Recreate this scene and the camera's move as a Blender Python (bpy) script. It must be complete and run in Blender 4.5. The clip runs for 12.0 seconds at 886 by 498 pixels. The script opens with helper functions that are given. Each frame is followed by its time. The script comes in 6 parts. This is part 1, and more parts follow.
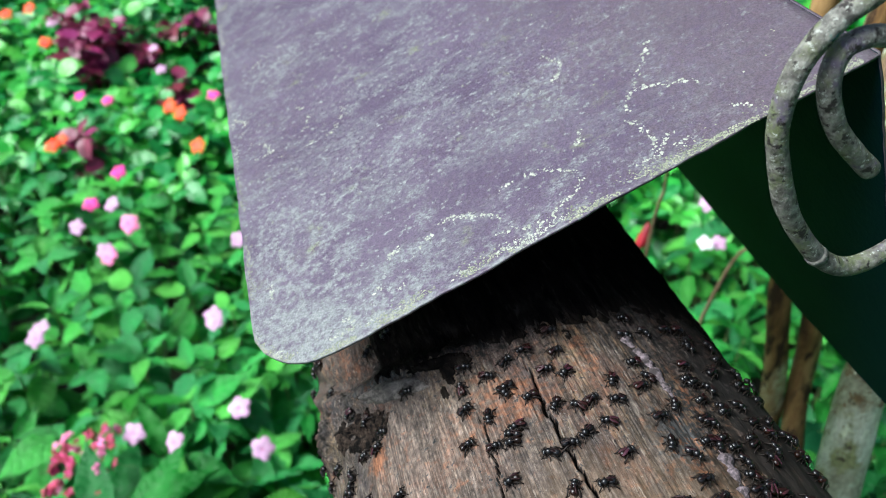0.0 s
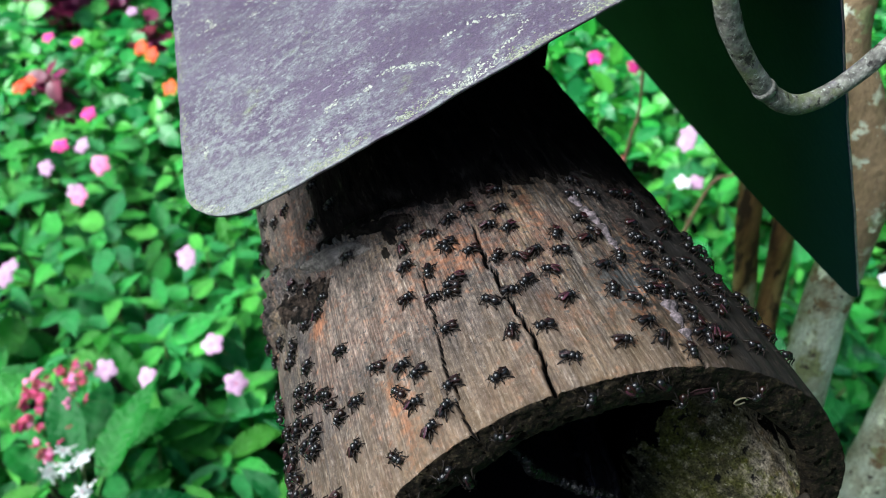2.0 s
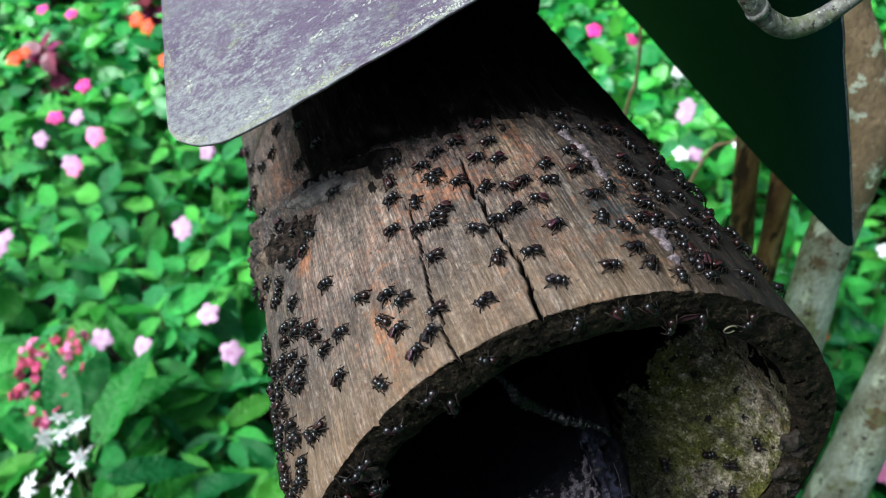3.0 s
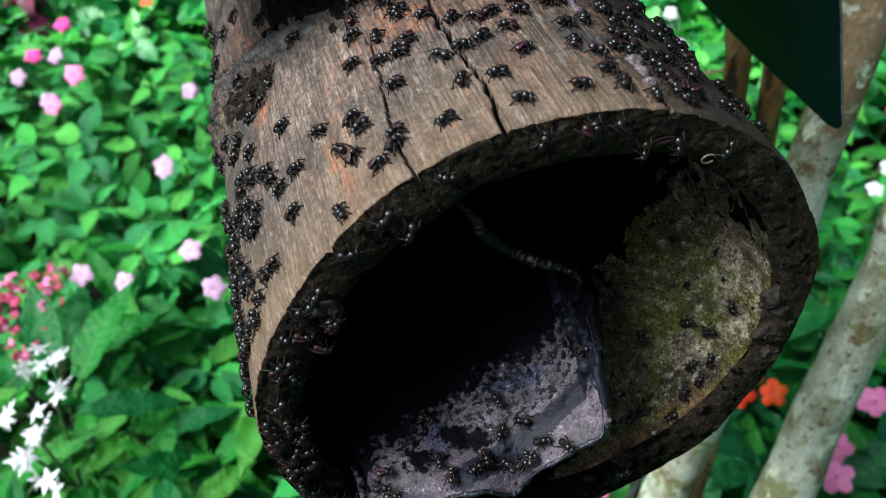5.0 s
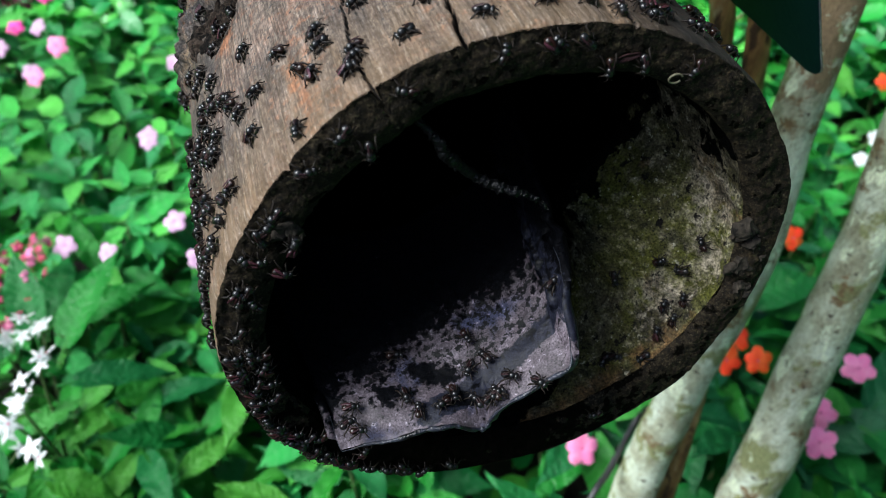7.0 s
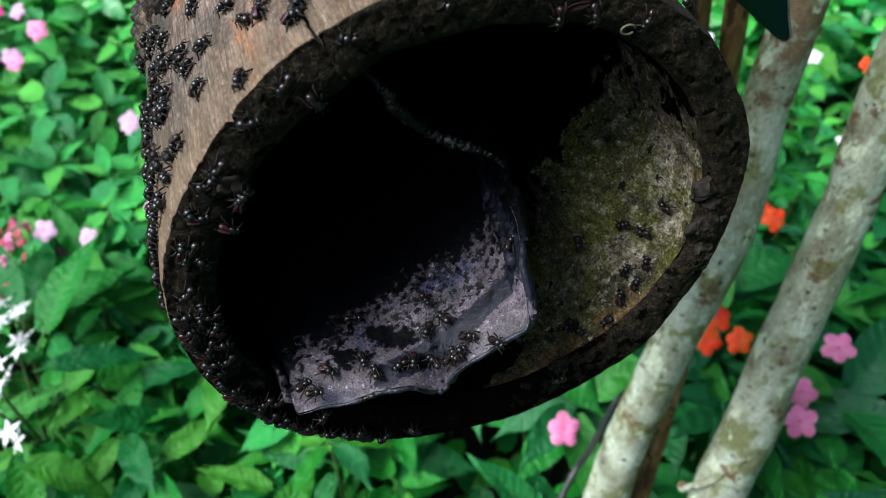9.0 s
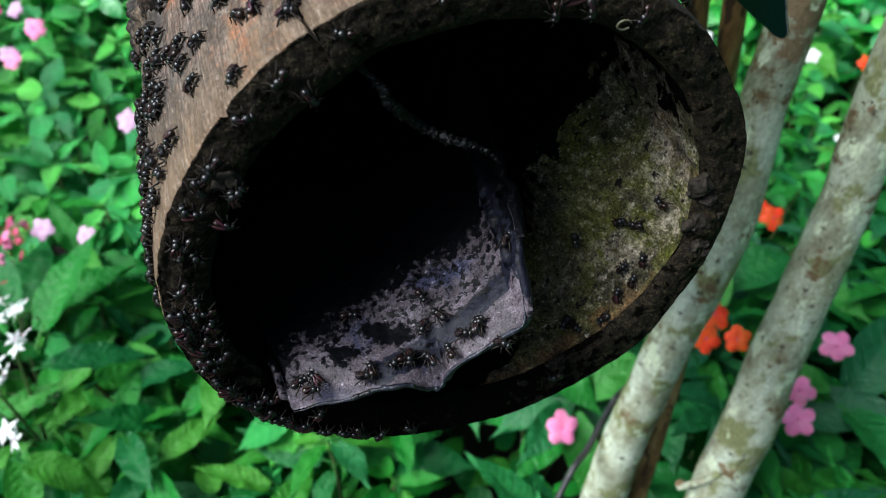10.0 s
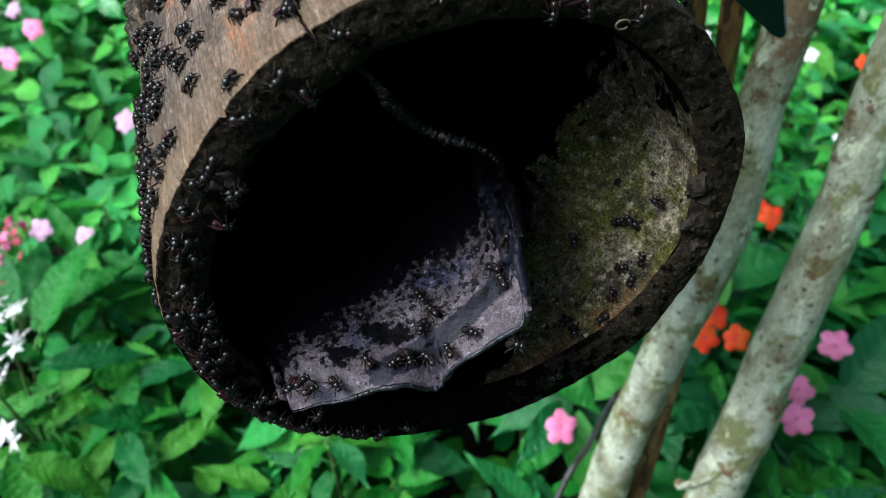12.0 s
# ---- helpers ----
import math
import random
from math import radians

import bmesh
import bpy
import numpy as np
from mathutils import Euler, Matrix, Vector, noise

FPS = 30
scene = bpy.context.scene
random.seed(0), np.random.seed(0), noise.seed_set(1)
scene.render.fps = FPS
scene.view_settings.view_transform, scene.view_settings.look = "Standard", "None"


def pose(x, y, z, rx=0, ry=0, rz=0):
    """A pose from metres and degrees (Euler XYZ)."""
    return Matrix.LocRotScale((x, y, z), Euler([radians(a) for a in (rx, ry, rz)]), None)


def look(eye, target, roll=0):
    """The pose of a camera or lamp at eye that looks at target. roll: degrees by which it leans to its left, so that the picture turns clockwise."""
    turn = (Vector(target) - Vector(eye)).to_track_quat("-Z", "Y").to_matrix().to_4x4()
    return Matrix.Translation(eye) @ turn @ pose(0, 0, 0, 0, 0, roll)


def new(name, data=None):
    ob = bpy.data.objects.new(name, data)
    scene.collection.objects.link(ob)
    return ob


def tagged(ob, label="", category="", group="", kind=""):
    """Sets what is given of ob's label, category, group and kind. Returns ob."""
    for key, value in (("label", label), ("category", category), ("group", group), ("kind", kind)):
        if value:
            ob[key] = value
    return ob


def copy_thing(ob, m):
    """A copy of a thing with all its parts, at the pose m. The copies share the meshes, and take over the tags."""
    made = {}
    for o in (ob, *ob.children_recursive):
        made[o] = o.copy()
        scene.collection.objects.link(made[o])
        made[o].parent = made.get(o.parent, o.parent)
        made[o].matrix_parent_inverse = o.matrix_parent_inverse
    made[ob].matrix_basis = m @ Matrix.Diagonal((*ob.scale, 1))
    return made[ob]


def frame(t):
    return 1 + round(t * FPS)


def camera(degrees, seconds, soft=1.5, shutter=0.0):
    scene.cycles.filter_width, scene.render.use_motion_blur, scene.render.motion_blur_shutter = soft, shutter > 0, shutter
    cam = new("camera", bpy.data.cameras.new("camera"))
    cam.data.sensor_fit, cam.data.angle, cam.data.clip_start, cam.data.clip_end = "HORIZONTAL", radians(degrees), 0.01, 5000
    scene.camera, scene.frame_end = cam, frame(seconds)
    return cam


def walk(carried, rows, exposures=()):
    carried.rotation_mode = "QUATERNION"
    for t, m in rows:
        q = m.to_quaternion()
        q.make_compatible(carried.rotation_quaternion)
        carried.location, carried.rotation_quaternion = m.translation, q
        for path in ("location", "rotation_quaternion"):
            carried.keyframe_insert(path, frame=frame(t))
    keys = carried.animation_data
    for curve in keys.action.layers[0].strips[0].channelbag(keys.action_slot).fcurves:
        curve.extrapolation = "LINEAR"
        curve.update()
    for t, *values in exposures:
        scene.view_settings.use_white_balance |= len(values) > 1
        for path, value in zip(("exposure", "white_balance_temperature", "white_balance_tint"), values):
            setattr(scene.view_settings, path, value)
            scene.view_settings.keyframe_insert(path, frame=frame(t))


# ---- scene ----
cam = camera(58.2, 12.0, soft=1.0)
PATH = [
    (0, (0.019, -0.01, 1.269), (-0.097, 1.536, 0.005), 3.1),
    (0.5, (0.022, -0.012, 1.264), (-0.086, 1.526, -0.011), 3.2),
    (1, (0.029, -0.015, 1.255), (-0.063, 1.508, -0.038), 3.5),
    (1.5, (0.035, -0.02, 1.244), (-0.041, 1.484, -0.072), 3.8),
    (2, (0.038, -0.024, 1.234), (-0.032, 1.463, -0.101), 4.0),
    (2.5, (0.04, -0.028, 1.226), (-0.026, 1.445, -0.126), 4.1),
    (4.3, (0.052, -0.041, 1.196), (-0.001, 1.376, -0.215), 4.8),
    (4.5, (0.052, -0.043, 1.191), (0.007, 1.369, -0.225), 4.8),
    (5, (0.056, -0.047, 1.182), (0.022, 1.348, -0.25), 5.1),
    (5.5, (0.058, -0.05, 1.176), (0.028, 1.333, -0.268), 5.2),
    (6, (0.058, -0.053, 1.172), (0.029, 1.321, -0.282), 5.3),
    (6.5, (0.061, -0.054, 1.17), (0.038, 1.316, -0.287), 5.4),
    (7, (0.066, -0.055, 1.168), (0.055, 1.311, -0.293), 5.7),
    (9, (0.078, -0.059, 1.16), (0.091, 1.291, -0.316), 6.2),
    (9.5, (0.078, -0.059, 1.159), (0.094, 1.289, -0.318), 6.3),
    (10, (0.079, -0.059, 1.159), (0.095, 1.289, -0.318), 6.3),
    (10.5, (0.079, -0.059, 1.159), (0.095, 1.289, -0.318), 6.2),
    (11, (0.079, -0.059, 1.159), (0.096, 1.289, -0.318), 6.3),
    (11.5, (0.079, -0.059, 1.159), (0.096, 1.289, -0.318), 6.3),
    (12, (0.079, -0.059, 1.159), (0.098, 1.289, -0.318), 6.3),
]
walk(cam, [(t, look(eye, target, roll)) for t, eye, target, roll in PATH], [(0.0, 1.09, 5950, 5), (6.0, 1.09, 5950, 5), (9.0, 1.02, 5950, 5), (12.0, 1.01, 5950, 5)])

# ---- world, sun, exposure ----
cam.data.dof.use_dof = True
cam.data.dof.focus_distance = 0.255
cam.data.dof.aperture_fstop = 16.0
world = bpy.data.worlds.new("overcast_sky")
scene.world = world
world.use_nodes = True
wn = world.node_tree.nodes
sky = wn.new("ShaderNodeTexSky")
sky.sky_type, sky.sun_disc = "NISHITA", False
sky.sun_elevation, sky.sun_rotation = radians(49), radians(251)
sky.air_density, sky.dust_density = 1.0, 3.0
wn["Background"].inputs["Strength"].default_value = 0.095
world.node_tree.links.new(sky.outputs[0], wn["Background"].inputs["Color"])
sun = new("sun", bpy.data.lights.new("sun", "SUN"))
sun.data.energy, sun.data.angle, sun.data.color = 4.3, radians(34), (1.0, 0.98, 0.95)
sun.matrix_world = look((-2.8, -0.95, 3.4), (0, 0, 0))


# ---- materials ----
def mat(name, stops, scale=8.0, stretch=(1, 1, 1), detail=6.0, rough=0.6, bump=0.3, bump_scale=60.0,
        bump_stretch=None, layers=(), spec=0.5, rand=0.0, through_light=0.0, turn=(0, 0, 0), rough_var=0.0, stains=(), fibres=()):
    """Noise over a colour ramp, further noise patches and stains over that, fine light and dark grain, fine relief, and an optional share of light that passes through."""
    m = bpy.data.materials.new(name)
    m.use_nodes = True
    nt, b = m.node_tree, m.node_tree.nodes["Principled BSDF"]
    L = nt.links.new
    tc = nt.nodes.new("ShaderNodeTexCoord")

    def noise_of(sc, st, det=5.0):
        mp, nz = nt.nodes.new("ShaderNodeMapping"), nt.nodes.new("ShaderNodeTexNoise")
        mp.inputs["Scale"].default_value = st
        mp.inputs["Rotation"].default_value = [radians(v) for v in turn]
        nz.inputs["Scale"].default_value, nz.inputs["Detail"].default_value = sc, det
        nz.inputs["Roughness"].default_value = 0.62
        L(tc.outputs["Object"], mp.inputs["Vector"])
        L(mp.outputs[0], nz.inputs["Vector"])
        return nz.outputs["Fac"]

    ramp = nt.nodes.new("ShaderNodeValToRGB")
    while len(ramp.color_ramp.elements) < len(stops):
        ramp.color_ramp.elements.new(0.5)
    for el, (p, c) in zip(ramp.color_ramp.elements, stops):
        el.position, el.color = p, (*c, 1)
    L(noise_of(scale, stretch, detail), ramp.inputs["Fac"])
    col = ramp.outputs["Color"]
    for c, sc, lo, hi, st, *fine in layers:
        rng, mix = nt.nodes.new("ShaderNodeMapRange"), nt.nodes.new("ShaderNodeMix")
        rng.inputs["From Min"].default_value, rng.inputs["From Max"].default_value = lo, hi
        L(noise_of(sc, st), rng.inputs["Value"])
        mix.data_type = "RGBA"
        mix.inputs[7].default_value = (*c, 1)
        share = rng.outputs["Result"]
        if fine:
            grain, mul = nt.nodes.new("ShaderNodeMapRange"), nt.nodes.new("ShaderNodeMath")
            grain.inputs["From Min"].default_value, grain.inputs["From Max"].default_value = fine[1], fine[2]
            L(noise_of(fine[0], st), grain.inputs["Value"])
            mul.operation = "MULTIPLY"
            L(share, mul.inputs[0])
            L(grain.outputs["Result"], mul.inputs[1])
            share = mul.outputs[0]
        L(share, mix.inputs[0])
        L(col, mix.inputs[6])
        col = mix.outputs[2]
    if rand:
        info, geo = nt.nodes.new("ShaderNodeObjectInfo"), nt.nodes.new("ShaderNodeNewGeometry")
        add, frac, rng, hsv, hue = (nt.nodes.new(k) for k in ("ShaderNodeMath", "ShaderNodeMath", "ShaderNodeMapRange", "ShaderNodeHueSaturation", "ShaderNodeMapRange"))
        frac.operation = "FRACT"
        L(info.outputs["Random"], add.inputs[0])
        L(geo.outputs["Random Per Island"], add.inputs[1])
        L(add.outputs[0], frac.inputs[0])
        rng.inputs["To Min"].default_value, rng.inputs["To Max"].default_value = 1 - rand, 1 + rand
        hue.inputs["To Min"].default_value, hue.inputs["To Max"].default_value = 0.5 + 0.035 * rand, 0.5 - 0.10 * rand
        L(frac.outputs[0], rng.inputs["Value"])
        L(frac.outputs[0], hue.inputs["Value"])
        L(rng.outputs["Result"], hsv.inputs["Value"])
        L(hue.outputs["Result"], hsv.inputs["Hue"])
        L(col, hsv.inputs["Color"])
        col = hsv.outputs["Color"]
    for name, c, sc, amp, *soft in stains:
        at, mul, rng, mix = (nt.nodes.new("ShaderNode" + k) for k in ("Attribute", "Math", "MapRange", "Mix"))
        at.attribute_name = name
        mul.operation, mul.inputs[1].default_value = "MULTIPLY_ADD", amp
        L(noise_of(sc, (1, 1, 1), 8.0), mul.inputs[0])
        L(at.outputs["Fac"], mul.inputs[2])
        edge, most = soft or (0.04, 1.0)
        rng.inputs["From Min"].default_value, rng.inputs["From Max"].default_value = 0.5 + amp * 0.5 - edge, 0.5 + amp * 0.5 + edge
        rng.inputs["To Max"].default_value = most
        L(mul.outputs[0], rng.inputs["Value"])
        mix.data_type = "RGBA"
        mix.inputs[7].default_value = (*c, 1)
        L(rng.outputs["Result"], mix.inputs[0])
        L(col, mix.inputs[6])
        col = mix.outputs[2]
        if name == "tar":
            dull = nt.nodes.new("ShaderNodeMapRange")
            dull.inputs["To Min"].default_value, dull.inputs["To Max"].default_value = spec, spec * 0.15
            L(rng.outputs["Result"], dull.inputs["Value"])
            L(dull.outputs["Result"], b.inputs["Specular IOR Level"])
    for sc, st, lo, hi in fibres:
        rng, mul = nt.nodes.new("ShaderNodeMapRange"), nt.nodes.new("ShaderNodeVectorMath")
        rng.inputs["From Min"].default_value, rng.inputs["From Max"].default_value = 0.36, 0.64
        rng.inputs["To Min"].default_value, rng.inputs["To Max"].default_value = lo, hi
        L(noise_of(sc, st, 4.0), rng.inputs["Value"])
        mul.operation = "SCALE"
        L(col, mul.inputs[0])
        L(rng.outputs["Result"], mul.inputs["Scale"])
        col = mul.outputs[0]
    L(col, b.inputs["Base Color"])
    b.inputs["Roughness"].default_value = rough
    b.inputs["Specular IOR Level"].default_value = spec
    if rough_var:
        rr = nt.nodes.new("ShaderNodeMapRange")
        rr.inputs["To Min"].default_value, rr.inputs["To Max"].default_value = rough - rough_var, rough + rough_var
        L(noise_of(scale * 2.3, stretch), rr.inputs["Value"])
        L(rr.outputs["Result"], b.inputs["Roughness"])
    if bump:
        bp = nt.nodes.new("ShaderNodeBump")
        bp.inputs["Strength"].default_value, bp.inputs["Distance"].default_value = bump, 0.4 / bump_scale
        L(noise_of(bump_scale, bump_stretch or stretch, 4.0), bp.inputs["Height"])
        L(bp.outputs["Normal"], b.inputs["Normal"])
    if through_light:
        tr, mx = nt.nodes.new("ShaderNodeBsdfTranslucent"), nt.nodes.new("ShaderNodeMixShader")
        L(col, tr.inputs["Color"])
        mx.inputs[0].default_value = through_light
        L(b.outputs[0], mx.inputs[1])
        L(tr.outputs[0], mx.inputs[2])
        L(mx.outputs[0], nt.nodes["Material Output"].inputs["Surface"])
    return m


WOOD = mat("weathered_wood", [(0.34, (0.0087, 0.0069, 0.0058)), (0.45, (0.0290, 0.0229, 0.0190)), (0.54, (0.0474, 0.0378, 0.0316)), (0.66, (0.0873, 0.0734, 0.0623))],
           scale=420, stretch=(1, 0.30, 1), detail=12, rough=0.82, bump=1.0, bump_scale=1300, bump_stretch=(1, 0.14, 1), spec=0.18,
           layers=[((0.1134, 0.0733, 0.0425), 120, 0.50, 0.60, (1, 0.07, 1), 900, 0.40, 0.56), ((0.0272, 0.0240, 0.0243), 150, 0.52, 0.60, (1, 0.06, 1), 900, 0.38, 0.54), ((0.0571, 0.0373, 0.0322), 22, 0.44, 0.60, (1, 0.6, 1), 300, 0.30, 0.60), ((0.0727, 0.0330, 0.0190), 44, 0.52, 0.66, (1, 0.6, 1), 420, 0.36, 0.58), ((0.0252, 0.0238, 0.0253), 24, 0.46, 0.62, (1, 0.8, 1), 260, 0.36, 0.58),
                   ((0.0847, 0.0611, 0.0356), 34, 0.53, 0.68, (1, 0.4, 1), 600, 0.42, 0.60), ((0.0069, 0.0059, 0.0058), 80, 0.53, 0.63, (1, 0.7, 1), 420, 0.38, 0.54),
                   ((0.1041, 0.0903, 0.0749), 1500, 0.57, 0.65, (1, 0.10, 1)), ((0.0069, 0.0056, 0.0048), 1300, 0.585, 0.66, (1, 0.08, 1)), ((0.1016, 0.0930, 0.0834), 1300, 0.60, 0.67, (1, 1, 1)), ((0.0059, 0.0048, 0.0047), 800, 0.60, 0.66, (1, 0.5, 1))],
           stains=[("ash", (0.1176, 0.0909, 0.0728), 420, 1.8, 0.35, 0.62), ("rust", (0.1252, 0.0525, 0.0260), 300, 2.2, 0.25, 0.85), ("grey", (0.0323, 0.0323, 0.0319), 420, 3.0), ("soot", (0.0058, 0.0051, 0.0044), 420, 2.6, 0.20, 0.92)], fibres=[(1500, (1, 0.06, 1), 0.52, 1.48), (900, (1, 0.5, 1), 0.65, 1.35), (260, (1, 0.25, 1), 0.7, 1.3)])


def bare_towards_end(m, colour, reach):
    """Fresher, golden wood towards the sawn end, fading out along the grain and towards the weathered right side with
    its painted shade.
    """
    nt = m.node_tree
    b = nt.nodes["Principled BSDF"]
    old = b.inputs["Base Color"].links[0].from_socket
    tc, sep, rng, mp, nz, add, mix = (nt.nodes.new("ShaderNode" + k) for k in ("TexCoord", "SeparateXYZ", "MapRange", "Mapping", "TexNoise", "Math", "Mix"))
    mp.inputs["Scale"].default_value = (1, 0.12, 1)
    nz.inputs["Scale"].default_value, nz.inputs["Detail"].default_value = 320, 8
    add.operation, add.inputs[1].default_value = "MULTIPLY_ADD", -0.07
    rng.inputs["From Min"].default_value, rng.inputs["From Max"].default_value = reach - 0.035, -0.042
    rng.inputs["To Max"].default_value = 0.34
    side, share = nt.nodes.new("ShaderNodeMapRange"), nt.nodes.new("ShaderNodeMath")
    side.inputs["From Min"].default_value, side.inputs["From Max"].default_value = 0.040, 0.002
    share.operation = "MULTIPLY"
    mix.data_type, mix.inputs[7].default_value = "RGBA", (*colour, 1)
    L = nt.links.new
    L(tc.outputs["Object"], sep.inputs[0])
    L(tc.outputs["Object"], mp.inputs["Vector"])
    L(mp.outputs[0], nz.inputs["Vector"])
    L(nz.outputs["Fac"], add.inputs[0])
    L(sep.outputs["Y"], add.inputs[2])
    L(add.outputs[0], rng.inputs["Value"])
    L(sep.outputs["X"], side.inputs["Value"])
    L(rng.outputs["Result"], share.inputs[0])
    L(side.outputs["Result"], share.inputs[1])
    L(share.outputs[0], mix.inputs[0])
    L(old, mix.inputs[6])
    L(mix.outputs[2], b.inputs["Base Color"])


bare_towards_end(WOOD, (0.190, 0.124, 0.066), 0.050)
CUT = mat("dark_cut_wood", [(0.3, (0.0022, 0.0016, 0.0010)), (0.5, (0.0082, 0.0058, 0.0033)), (0.72, (0.0283, 0.0209, 0.0110))], scale=480, rough=0.8, bump=1.0, bump_scale=1100, spec=0.12,
          layers=[((0.0376, 0.0267, 0.0084), 16, 0.58, 0.76, (1, 1, 1), 320, 0.42, 0.6), ((0.0017, 0.0013, 0.0010), 34, 0.54, 0.68, (1, 1, 1)), ((0.0308, 0.0243, 0.0137), 560, 0.57, 0.66, (1, 1, 1)), ((0.0016, 0.0011, 0.0007), 420, 0.57, 0.64, (1, 1, 1)), ((0.0399, 0.0326, 0.0222), 1500, 0.60, 0.67, (1, 1, 1))],
          stains=[("tar", (0.0014, 0.0012, 0.0008), 200, 3.0)], fibres=[(1400, (1, 1, 1), 0.3, 1.8), (400, (1, 1, 1), 0.6, 1.4)])
MOULD = mat("mouldy_inner_wood", [(0.3, (0.0165, 0.0137, 0.0082)), (0.5, (0.0510, 0.0437, 0.0265)), (0.7, (0.1018, 0.0868, 0.0600))], scale=170, rough=0.85, bump=1.0, bump_scale=300, spec=0.12,
            layers=[((0.0504, 0.0522, 0.0089), 20, 0.42, 0.56, (1, 1, 1), 240, 0.25, 0.5), ((0.1701, 0.1484, 0.1141), 26, 0.52, 0.62, (1, 1, 1), 230, 0.38, 0.55), ((0.1197, 0.0653, 0.0251), 30, 0.58, 0.70, (1, 1, 1), 300, 0.35, 0.6),
                    ((0.0043, 0.0039, 0.0029), 230, 0.585, 0.63, (1, 1, 1)), ((0.0105, 0.0095, 0.0061), 60, 0.52, 0.62, (1, 1, 1), 300, 0.36, 0.52), ((0.0075, 0.0084, 0.0045), 420, 0.62, 0.67, (1, 1, 1)), ((0.1954, 0.1840, 0.1391), 520, 0.61, 0.67, (1, 1, 1))],
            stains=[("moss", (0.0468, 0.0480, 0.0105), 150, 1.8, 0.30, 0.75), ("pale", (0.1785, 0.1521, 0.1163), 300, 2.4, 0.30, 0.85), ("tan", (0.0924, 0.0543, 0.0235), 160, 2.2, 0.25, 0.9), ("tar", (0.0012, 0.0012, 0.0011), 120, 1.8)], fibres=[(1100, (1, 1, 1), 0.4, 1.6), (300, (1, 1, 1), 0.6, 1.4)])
# Black stands in for the shade inside cracks; the hollow's back wall shares it.
DEEP_BLACK = mat("deep_black", [(0.3, (0.0015, 0.0015, 0.0015)), (0.7, (0.0060, 0.0050, 0.0045))], scale=60, rough=0.5, bump=0.8, bump_scale=260, spec=0.18)
# The bluish layer paints reflected sky into the resin's colour.
SHELF = mat("grey_brown_resin_wall", [(0.3, (0.0279, 0.0222, 0.0270)), (0.5, (0.0515, 0.0419, 0.0501)), (0.7, (0.0895, 0.0743, 0.0893))], scale=150, rough=0.5, bump=0.6, bump_scale=800,
            rough_var=0.2, spec=0.14, layers=[((0.0267, 0.0284, 0.0535), 50, 0.54, 0.66, (1, 1, 1)), ((0.1787, 0.1567, 0.1894), 500, 0.62, 0.70, (1, 1, 1))],
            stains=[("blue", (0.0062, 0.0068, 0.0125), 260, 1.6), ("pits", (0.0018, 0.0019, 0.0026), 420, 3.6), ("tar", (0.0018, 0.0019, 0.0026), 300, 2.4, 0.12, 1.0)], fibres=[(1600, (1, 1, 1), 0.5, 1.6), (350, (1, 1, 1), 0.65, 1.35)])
BLUE_RESIN = mat("dark_blue_black_resin", [(0.3, (0.0034, 0.0039, 0.0067)), (0.55, (0.0134, 0.0146, 0.0224)), (0.75, (0.0392, 0.0420, 0.0588))], scale=260, rough=0.35, bump=1.0, bump_scale=420, rough_var=0.12, spec=0.3,
                 layers=[((0.0017, 0.0017, 0.0022), 90, 0.54, 0.60, (1, 1, 1)), ((0.0784, 0.0784, 0.0952), 600, 0.62, 0.68, (1, 1, 1))])
STRAND = mat("crumbly_black_resin", [(0.3, (0.0008, 0.0008, 0.0010)), (0.7, (0.0020, 0.0020, 0.0024))], scale=300, rough=0.5, bump=1.0, bump_scale=900, spec=0.2,
             layers=[((0.0170, 0.0170, 0.0200), 1300, 0.57, 0.64, (1, 1, 1)), ((0.0010, 0.0010, 0.0012), 130, 0.45, 0.55, (1, 1, 1))])
# Dark enough to carry the roof's shade on the log as well as bark.
BARK_AND_SHADE = mat("dark_bark_and_shade", [(0.3, (0.0020, 0.0014, 0.0013)), (0.55, (0.0073, 0.0057, 0.0046)), (0.75, (0.0248, 0.0198, 0.0165))], scale=260, stretch=(1, 0.25, 1), rough=0.88, bump=1.0, bump_scale=420, bump_stretch=(1, 0.2, 1), spec=0.05,
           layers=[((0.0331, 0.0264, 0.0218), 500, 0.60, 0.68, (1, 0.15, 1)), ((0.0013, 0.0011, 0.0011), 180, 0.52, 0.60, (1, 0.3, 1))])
SHAG = mat("shaggy_brown_bark", [(0.3, (0.0050, 0.0036, 0.0028)), (0.55, (0.0230, 0.0165, 0.0125)), (0.75, (0.0620, 0.0470, 0.0370))], scale=420, rough=0.9, bump=1.0, bump_scale=900, spec=0.08,
           layers=[((0.0030, 0.0024, 0.0020), 240, 0.50, 0.58, (1, 1, 1))], fibres=[(1100, (1, 1, 1), 0.5, 1.5)])
GREY_BARK = mat("smooth_grey_bark", [(0.3, (0.0416, 0.0372, 0.0328)), (0.6, (0.0952, 0.0848, 0.0764)), (0.8, (0.1428, 0.1255, 0.1092))], scale=120, stretch=(1, 0.5, 1), rough=0.75, bump=0.6, bump_scale=600, spec=0.2, fibres=[(420, (0.12, 1, 1), 0.45, 1.5), (1200, (0.2, 1, 1), 0.7, 1.3)])
MUD = mat("pale_resin_crust", [(0.3, (0.0486, 0.0378, 0.0398)), (0.7, (0.1350, 0.1050, 0.1147))], scale=300, rough=0.85, bump=1.0, bump_scale=600, layers=[((0.0162, 0.0115, 0.0117), 260, 0.53, 0.60, (1, 1, 1))], fibres=[(1200, (1, 1, 1), 0.5, 1.5)])
